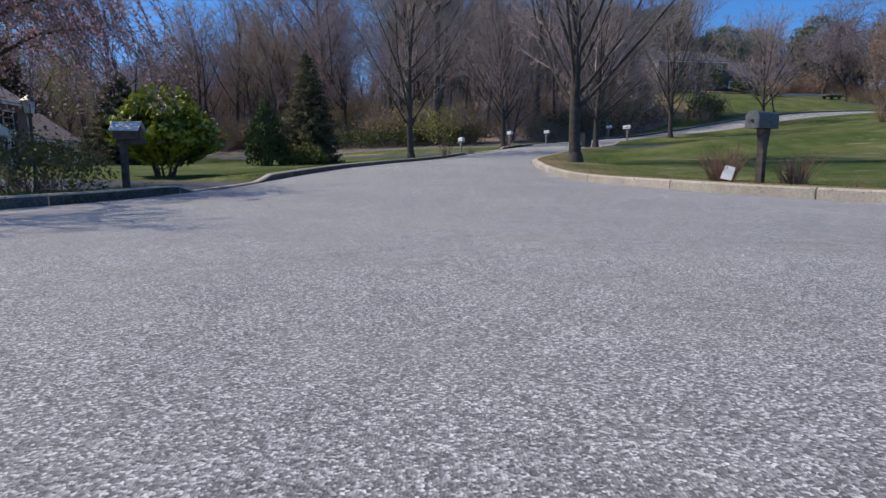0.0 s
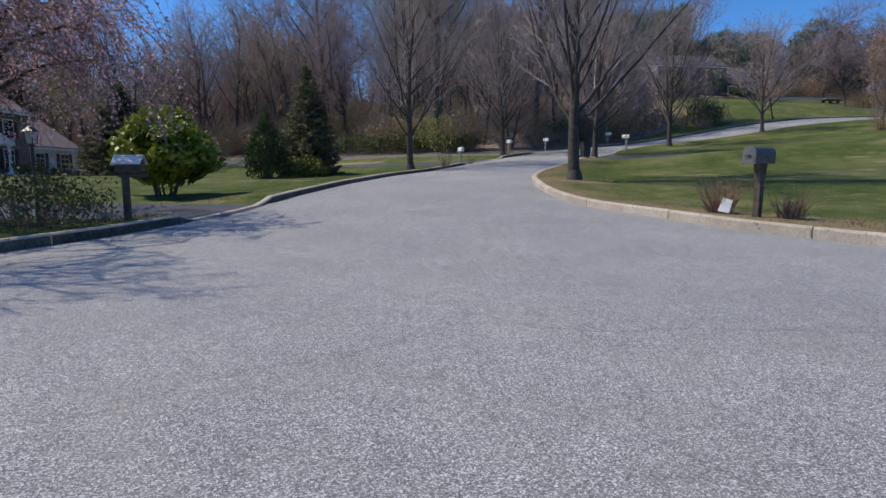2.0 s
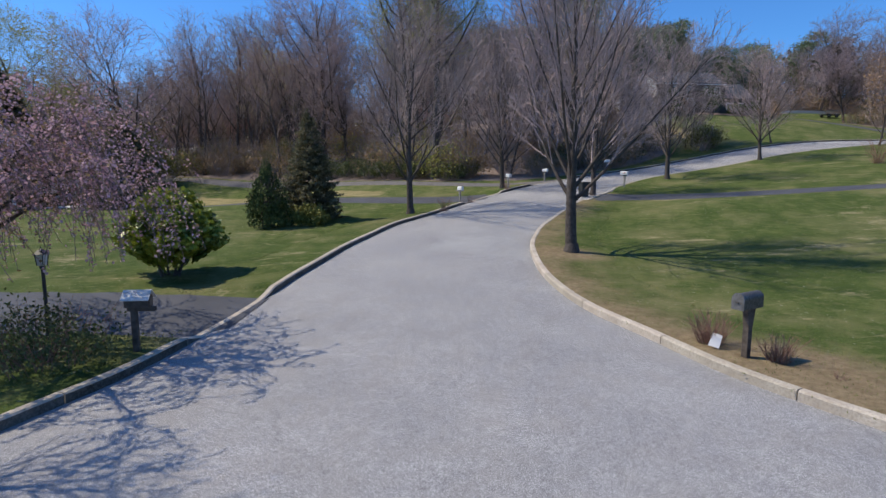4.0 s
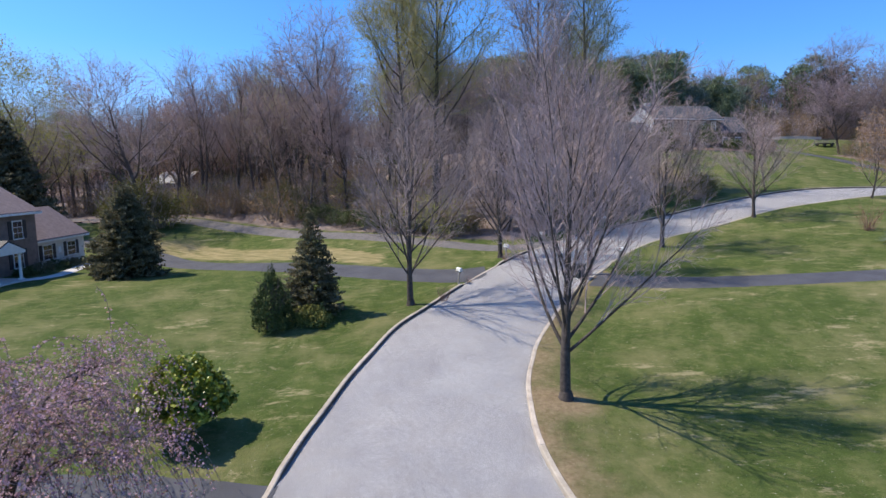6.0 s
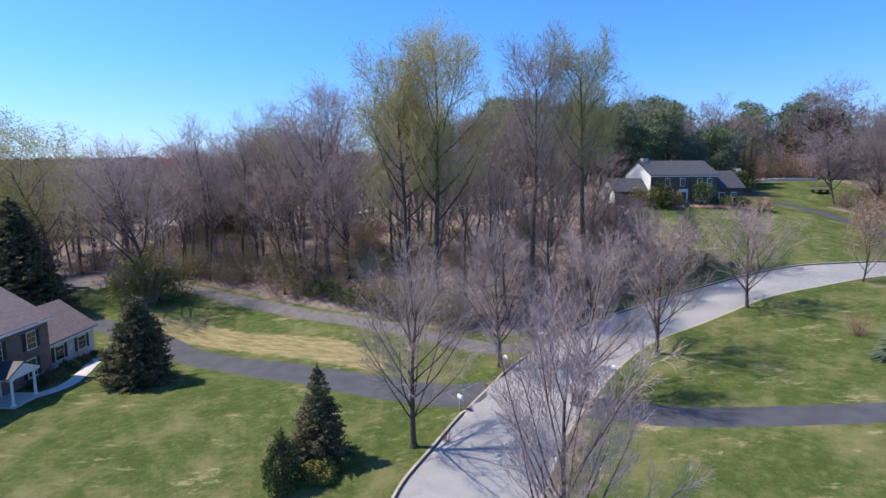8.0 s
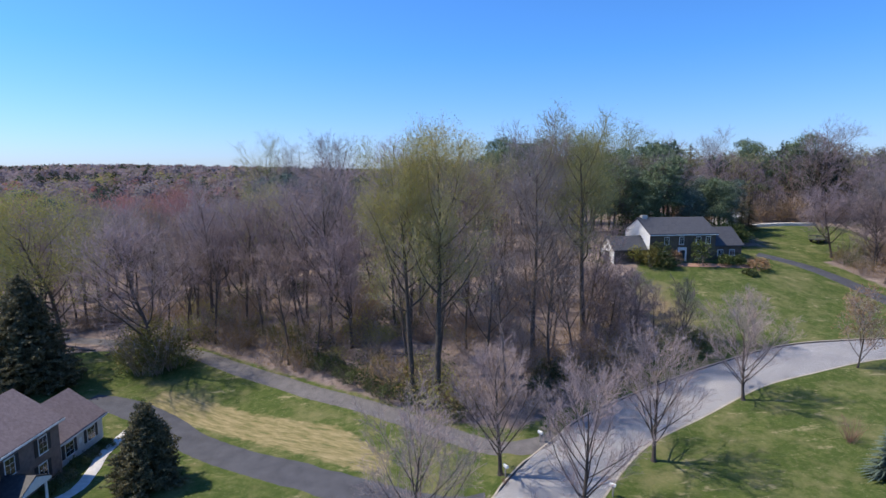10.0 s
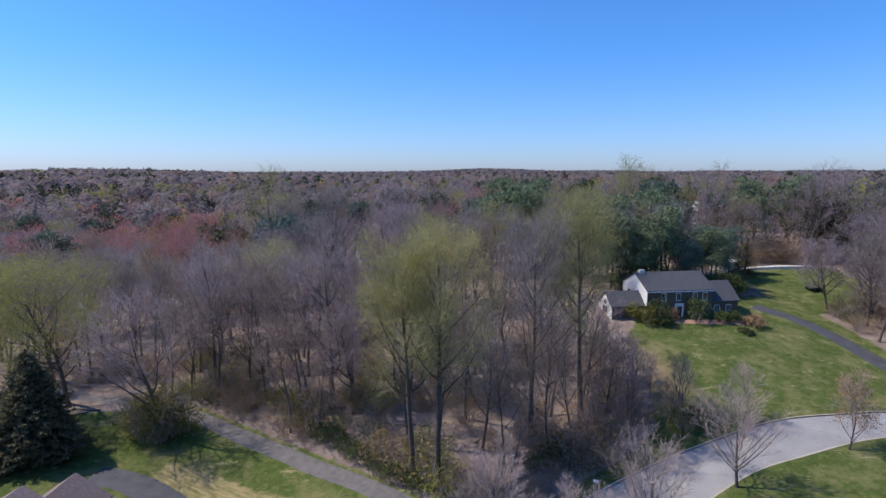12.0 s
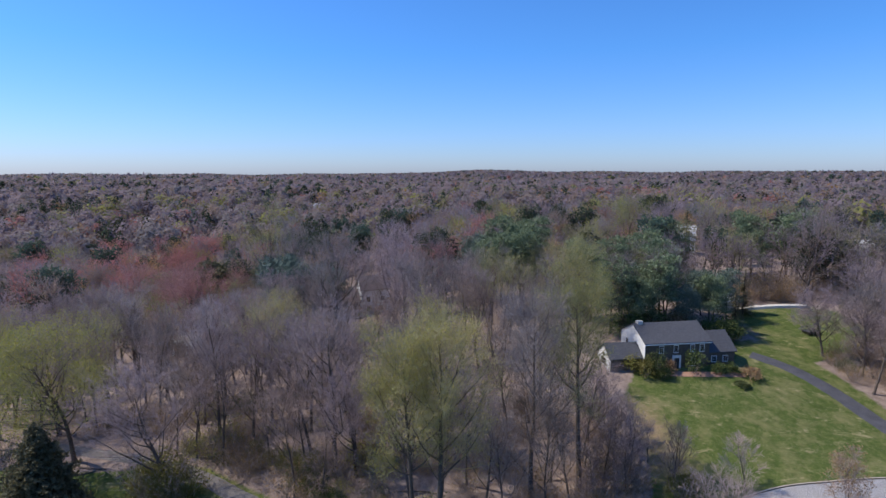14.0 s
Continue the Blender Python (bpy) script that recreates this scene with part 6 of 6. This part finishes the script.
far_house(-19.5, 151, 22, 8, 4.6, 7.2, 3.0, M_WHITE, M_SHINGLE_L, "white house with steep gables hidden among trees")
far_house(-26.0, 149, 22, 6, 4.4, 5.4, 2.2, M_WHITE, M_SHINGLE_L, "white side building hidden among trees")
far_house(-62, 134, -30, 12, 8, 4.6, 2.4, M_BRICK, M_GREY_ROOF, "pale-roofed house glimpsed among bare trees")
far_house(90.5, 212, -25, 11, 8, 7.5, 3.2, M_WHITE, M_GREY_ROOF, "white house on the far rise")
far_house(76.5, 206, -25, 7, 7, 7.6, 3.0, M_WHITE, M_GREY_ROOF, "white house on the far rise")
far_house(152, 207, 10, 16, 8, 3.2, 2.0, M_CREAM, M_GREY_ROOF, "long low pale house among trees")
far_house(-210, 395, 20, 14, 9, 6, 3.2, M_CREAM, M_GREY_ROOF, "pale house far off among the trees")
far_house(-176, 452, -15, 15, 9, 6, 3.4, M_WHITE, M_GREY_ROOF, "white house far off among the trees")
far_house(-120, 520, 30, 14, 9, 6, 3.2, M_CREAM, M_GREY_ROOF, "pale house far off among the trees")
far_house(-235, 520, 10, 16, 9, 6, 3.2, M_WHITE, M_GREY_ROOF, "white house far off among the trees")
far_house(150, 470, -20, 15, 9, 6, 3.2, M_CREAM, M_GREY_ROOF, "pale house far off among the trees")
far_house(64.6, 126.4, 20, 5, 4, 2.2, 1.2, M_CREAM, M_GREY_ROOF, "pale garden building behind the pines")


# ---- along the road: mailboxes, lamp and small things ----
M_BRONZE = mat("mailbox_bronze", (0.04, 0.037, 0.034), (0.08, 0.073, 0.067), 9, 5, 0.5, 0.2, None, (0.2, 0.18, 0.16), 40, 0.5, metal=0.3, spec=0.5)
M_POST = mat("weathered_post", (0.06, 0.047, 0.038), (0.13, 0.105, 0.085), 8, 6, 0.9, 0.5)
M_POST_GREY = mat("grey_post", (0.2, 0.19, 0.175), (0.33, 0.31, 0.29), 8, 6, 0.9, 0.5)
M_SHAKE = mat("white_shakes", (0.5, 0.49, 0.47), (0.72, 0.71, 0.69), 10, 5, 0.8, 0.3)
M_BLACK = mat("black_iron", (0.015, 0.015, 0.016), (0.035, 0.035, 0.037), 12, 4, 0.45, spec=0.5)
M_BIN = mat("bin_plastic", (0.02, 0.022, 0.022), (0.04, 0.043, 0.043), 5, 3, 0.5)
M_RED = mat("flag_red", (0.4, 0.03, 0.025), (0.5, 0.05, 0.04), 6, 3, 0.5)
M_CARD = mat("white_card", (0.75, 0.73, 0.7), (0.82, 0.8, 0.78), 6, 3, 0.6)
M_LANTERN = mat("lantern_glass", (0.5, 0.5, 0.48), (0.6, 0.6, 0.58), 6, 2, 0.15, spec=0.5)


def vault(w, h, l, n=10):
    """A mailbox body: a floor, straight sides and a round top, pushed along x."""
    pts = [(-w / 2, 0), (w / 2, 0)]
    for k in range(n + 1):
        a = math.pi * k / n
        pts.append((w / 2 * math.cos(a), h - w / 2 + w / 2 * math.sin(a)))
    return prism(pts, -l / 2, l / 2, "x")


def arched_mailbox(x, y, turn, body, post, label, tall=1.15, thick=0.1, arm=False, pole=0.0, group="", flag=True, big=1.0, front=None):
    """A round-topped mailbox on a post; its door looks along -x before the turn."""
    t = thing("mailbox", (x, y, on(x, y) - 0.02), turn, label, "mailbox", group)
    z = tall - 0.27
    b = vault(0.19 * big, 0.25 * big, 0.5 * big)
    bmesh.ops.translate(b, verts=b.verts, vec=(-0.04, 0, z))
    bd = part("body", b, body, t, "round-topped metal box")
    b = vault(0.205 * big, 0.262 * big, 0.03)
    bmesh.ops.translate(b, verts=b.verts, vec=(-0.04 - 0.26 * big, 0, z - 0.004))
    d = part("door", b, front or body, t, "hinged front door")
    part("handle", boxed(-0.085 - 0.26 * big, -0.03, z + 0.13, -0.05 - 0.26 * big, 0.03, z + 0.15, bevel=0.004), body, d)
    if flag:
        f = boxed(-0.1, -0.115, z + 0.1, 0.06, -0.1, z + 0.13)
        box(f, 0.03, -0.115, z + 0.1, 0.06, -0.1, z + 0.24)
        part("flag", f, M_RED, t, "small red signal flag")
    part("post", prism([(-thick / 2, -0.35), (thick / 2, -0.35), (thick * 0.6, z * 0.62), (0.13, z - 0.005), (-0.12, z - 0.005), (-thick * 0.55, z * 0.62)], -thick / 2, thick / 2, "y"), post, t, "weathered wooden post widening to a bracket")
    if arm:
        b = boxed(-0.45, -0.04, z - 0.09, 0.45, 0.04, z - 0.008, bevel=0.01)
        part("arm", b, post, t, "wooden cross arm")
    if pole:
        b = bmesh.new()
        rod(b, (0.22, 0.0, -0.3), (0.22, 0.0, pole), 0.03, 0.025, 8)
        part("pole", b, M_POST_GREY, t, "thin grey pole behind the box")
    return t


M_TIN = mat("tin_grey", (0.11, 0.11, 0.108), (0.2, 0.2, 0.195), 7, 5, 0.5, 0.2, None, (0.12, 0.11, 0.1), 45, 0.5, metal=0.4)
arched_mailbox(5.8, 10.2, 30, M_BRONZE, M_POST, "dark bronze mailbox on a brown bracket post by the kerb", 1.26, 0.11, flag=False, big=1.2, front=M_TIN)
for x, y, turn, arm, pole, label in [(1.25, 38.9, 120, True, 0, "white mailbox on a grey post with cross arm"), (5.3, 45.2, 120, False, 0, "white mailbox among dry shrubs"), (9.2, 50.6, 130, False, 0, "white mailbox at the track's mouth"),
                                     (16.6, 57.0, 150, False, 2.0, "white mailbox with a thin pole behind"), (13.6, 41.9, -40, False, 0, "white mailbox on a grey post beside the drive")]:
    arched_mailbox(x, y, turn, M_WHITE, M_POST_GREY, label, 1.2, 0.09, arm, pole, "white mailboxes along the road")


def roofed_mailbox(x, y, turn):
    """A wooden mailbox like a little house, with a shake roof, on a square post."""
    t = thing("mailbox", (x, y, on(x, y) + 0.08), turn, "brown wooden mailbox with white shake roof on a post", "mailbox")
    part("post", boxed(-0.055, -0.055, -0.3, 0.055, 0.055, 0.98, bevel=0.01), M_POST, t, "square weathered post")
    part("arm", boxed(-0.12, -0.045, 0.74, 0.42, 0.045, 0.83, bevel=0.008), M_POST, t, "wooden arm under the box")
    part("body", prism([(-0.13, 0.835), (0.13, 0.835), (0.13, 1.02), (0, 1.13), (-0.13, 1.02)], -0.13, 0.32, "x"), M_POST, t, "boarded box")
    for s in (-1, 1):
        for k in range(4):
            f0, f1 = k / 4, (k + 1.15) / 4
            y0, y1 = s * 0.19 * (1 - f0), s * 0.19 * (1 - min(f1, 1))
            z0, z1 = 0.985 + 0.175 * f0, 0.985 + 0.175 * min(f1, 1)
            part("shake", prism([(y0, z0), (y1, z1), (y1, z1 + 0.012), (y0, z0 + 0.022)], -0.17, 0.36, "x"), M_SHAKE, t, "white-painted roof shake")
    part("door", boxed(0.322, -0.09, 0.86, 0.335, 0.09, 1.02, bevel=0.004), M_BLACK, t, "dark door flap")
    return t


roofed_mailbox(-6.05, 10.85, 6)

lamp = thing("street_lamp", (-8.7, 12.1, on(-8.7, 12.1) - 0.02), 0, "black iron lamp post with a small lantern by the drive", "lamp post")
b = bmesh.new()
rod(b, (0, 0, -0.3), (0, 0, 0.25), 0.07, 0.055, 12)
rod(b, (0, 0, 0.2), (0, 0, 1.62), 0.04, 0.035, 12)
rod(b, (0, 0, 1.6), (0, 0, 1.66), 0.06, 0.06, 12)
part("post", b, M_BLACK, lamp)
b = bmesh.new()
for a in range(4):
    cx, cy = 0.09 * (1 if a in (0, 3) else -1), 0.09 * (1 if a < 2 else -1)
    rod(b, (cx * 0.75, cy * 0.75, 1.66), (cx, cy, 1.92), 0.01, 0.01, 5)
bmesh.ops.create_cone(b, cap_ends=True, segments=4, radius1=0.17, radius2=0.02, depth=0.12, matrix=Matrix.Translation((0, 0, 1.98)) @ Matrix.Rotation(math.pi / 4, 4, 'Z'))
rod(b, (0, 0, 2.02), (0, 0, 2.1), 0.015, 0.005, 6)
lt = part("lantern", b, M_BLACK, lamp, "four-sided iron lantern")
b = bmesh.new()
bmesh.ops.create_cone(b, cap_ends=True, segments=4, radius1=0.085, radius2=0.115, depth=0.24, matrix=Matrix.Translation((0, 0, 1.79)) @ Matrix.Rotation(math.pi / 4, 4, 'Z'))
part("glass", b, M_LANTERN, lt, "cloudy lantern glass")

card = thing("yard_card", (5.42, 10.65, on(5.42, 10.65)), -27, "white card leaning in the dry plants by the kerb", "sign")
b = prism([(-0.11, 0.02), (0.09, 0.0), (0.12, 0.26), (-0.06, 0.29)], -0.006, 0.006, "y")
b.transform(pose(0, 0, 0.03, -18, 6, 0))
part("card", b, M_CARD, card)
b = bmesh.new()
rod(b, (0, 0.2, -0.1), (0, 0.13, 0.2), 0.006, 0.005, 5)
part("stake", b, M_POST, card)

bin_ = thing("wheeled_bin", (9.75, 38.55, on(9.75, 38.55)), 20, "black wheeled rubbish bin beside the tree", "bin")
b = bmesh.new()
bmesh.ops.create_cone(b, cap_ends=True, segments=4, radius1=0.34, radius2=0.42, depth=0.92, matrix=Matrix.Translation((0, 0, 0.54)) @ Matrix.Rotation(math.pi / 4, 4, 'Z'))
bmesh.ops.bevel(b, geom=list(b.edges), offset=0.03, segments=2, affect='EDGES')
part("body", b, M_BIN, bin_)
part("lid", boxed(-0.33, -0.34, 1.0, 0.33, 0.32, 1.06, bevel=0.02), M_BIN, bin_)
for s in (-1, 1):
    b = bmesh.new()
    rod(b, (s * 0.27, 0.26, 0.12), (s * 0.33, 0.26, 0.12), 0.12, 0.12, 14)
    part("wheel", b, M_BLACK, bin_)

# the low white wall and the cart on the far lawn
wall = thing("garden_wall", (0, 0, 0), 0, "low pale garden wall at the far lawn's edge", "wall")
for k in range(12):
    x0, x1 = 65.5 + k * 1.55, 65.5 + (k + 1) * 1.55 - 0.03
    y0 = 124.0 + 0.12 * k
    z = hz((x0 + x1) / 2, y0)
    part("wall_panel", boxed(x0, y0, z - 0.6, x1, y0 + 1.5, z + 0.55, bevel=0.04), M_CREAM, wall)

cart = thing("garden_cart", (76.0, 112.2, hz(76.0, 112.2)), 15, "low utility trailer with slatted grey rails on the far lawn", "trailer")
part("bed", boxed(-1.7, -0.85, 0.5, 1.7, 0.85, 0.62, bevel=0.03), M_BIN, cart)
for s in (-1, 1):
    part("rail", boxed(-1.7, s * 0.83 - 0.03, 1.28, 1.7, s * 0.83 + 0.03, 1.4, bevel=0.01), M_POST_GREY, cart, "weathered top rail")
    for k in range(9):
        part("slat", boxed(-1.68 + k * 0.41, s * 0.83 - 0.025, 0.62, -1.6 + k * 0.41, s * 0.83 + 0.025, 1.28), M_POST_GREY, cart)
    for x in (-0.9, 0.9):
        b = bmesh.new()
        rod(b, (x, s * 0.72, 0.33), (x, s * 0.95, 0.33), 0.33, 0.33, 16)
        part("wheel", b, M_BLACK, cart)
part("drawbar", boxed(1.68, -0.05, 0.48, 2.6, 0.05, 0.58), M_BIN, cart)


# grass along the verges and on the near lawns, too fine to count
def tufts(name, count, seed):
    rng = np.random.RandomState(seed)
    V, F = [], []
    edges = np.concatenate([EDGE_L[(EDGE_L[:, 1] > 3) & (EDGE_L[:, 1] < 36)], EDGE_R[(EDGE_R[:, 1] > 3) & (EDGE_R[:, 1] < 36)]])
    nl_ = len(EDGE_L[(EDGE_L[:, 1] > 3) & (EDGE_L[:, 1] < 36)])
    i = rng.randint(0, len(edges), count)
    side = np.where(i < nl_, -1, 1)
    off = 0.24 + np.abs(rng.normal(size=count)) * 2.2
    x = edges[i, 0] + side * off + rng.normal(size=count) * 0.15
    y = edges[i, 1] + rng.normal(size=count) * 0.3
    keep = (np.hypot(x + 7.5, y - 14.2) > 0) & ~((x < -4.6) & (np.abs(y - 14.1) < 1.9)) & (near_line(x, y, edges) > 0.22)
    x, y = x[keep], y[keep]
    d = near_line(x, y, edges)
    z = height(x, y) + np.interp(d, [0.2, 0.5, 1.0, 1.7, 2.4, 3.0], [0.165, 0.172, 0.14, 0.08, 0.02, -0.03]) - 0.02
    n = len(x)
    h = rng.uniform(0.02, 0.06, n)
    a = rng.uniform(0, 6.28, n)
    w = 0.006 + 0.008 * rng.uniform(size=n)
    b = np.stack([x, y, z], 1)
    s = np.stack([np.cos(a) * w, np.sin(a) * w, 0 * a], 1)
    tip = b + np.stack([rng.normal(size=n) * 0.03, rng.normal(size=n) * 0.03, h], 1)
    V = np.stack([b - s, b + s, tip], 1).reshape(-1, 3)
    k = np.arange(n) * 3
    me = mesh_of(name, V, np.stack([k, k + 1, k + 2], 1).tolist(), [M_GRASS])
    return tagged(new(name, me), "short spring grass along the kerbs", "grass", kind="stuff")


tufts("grass", 42000, 5)
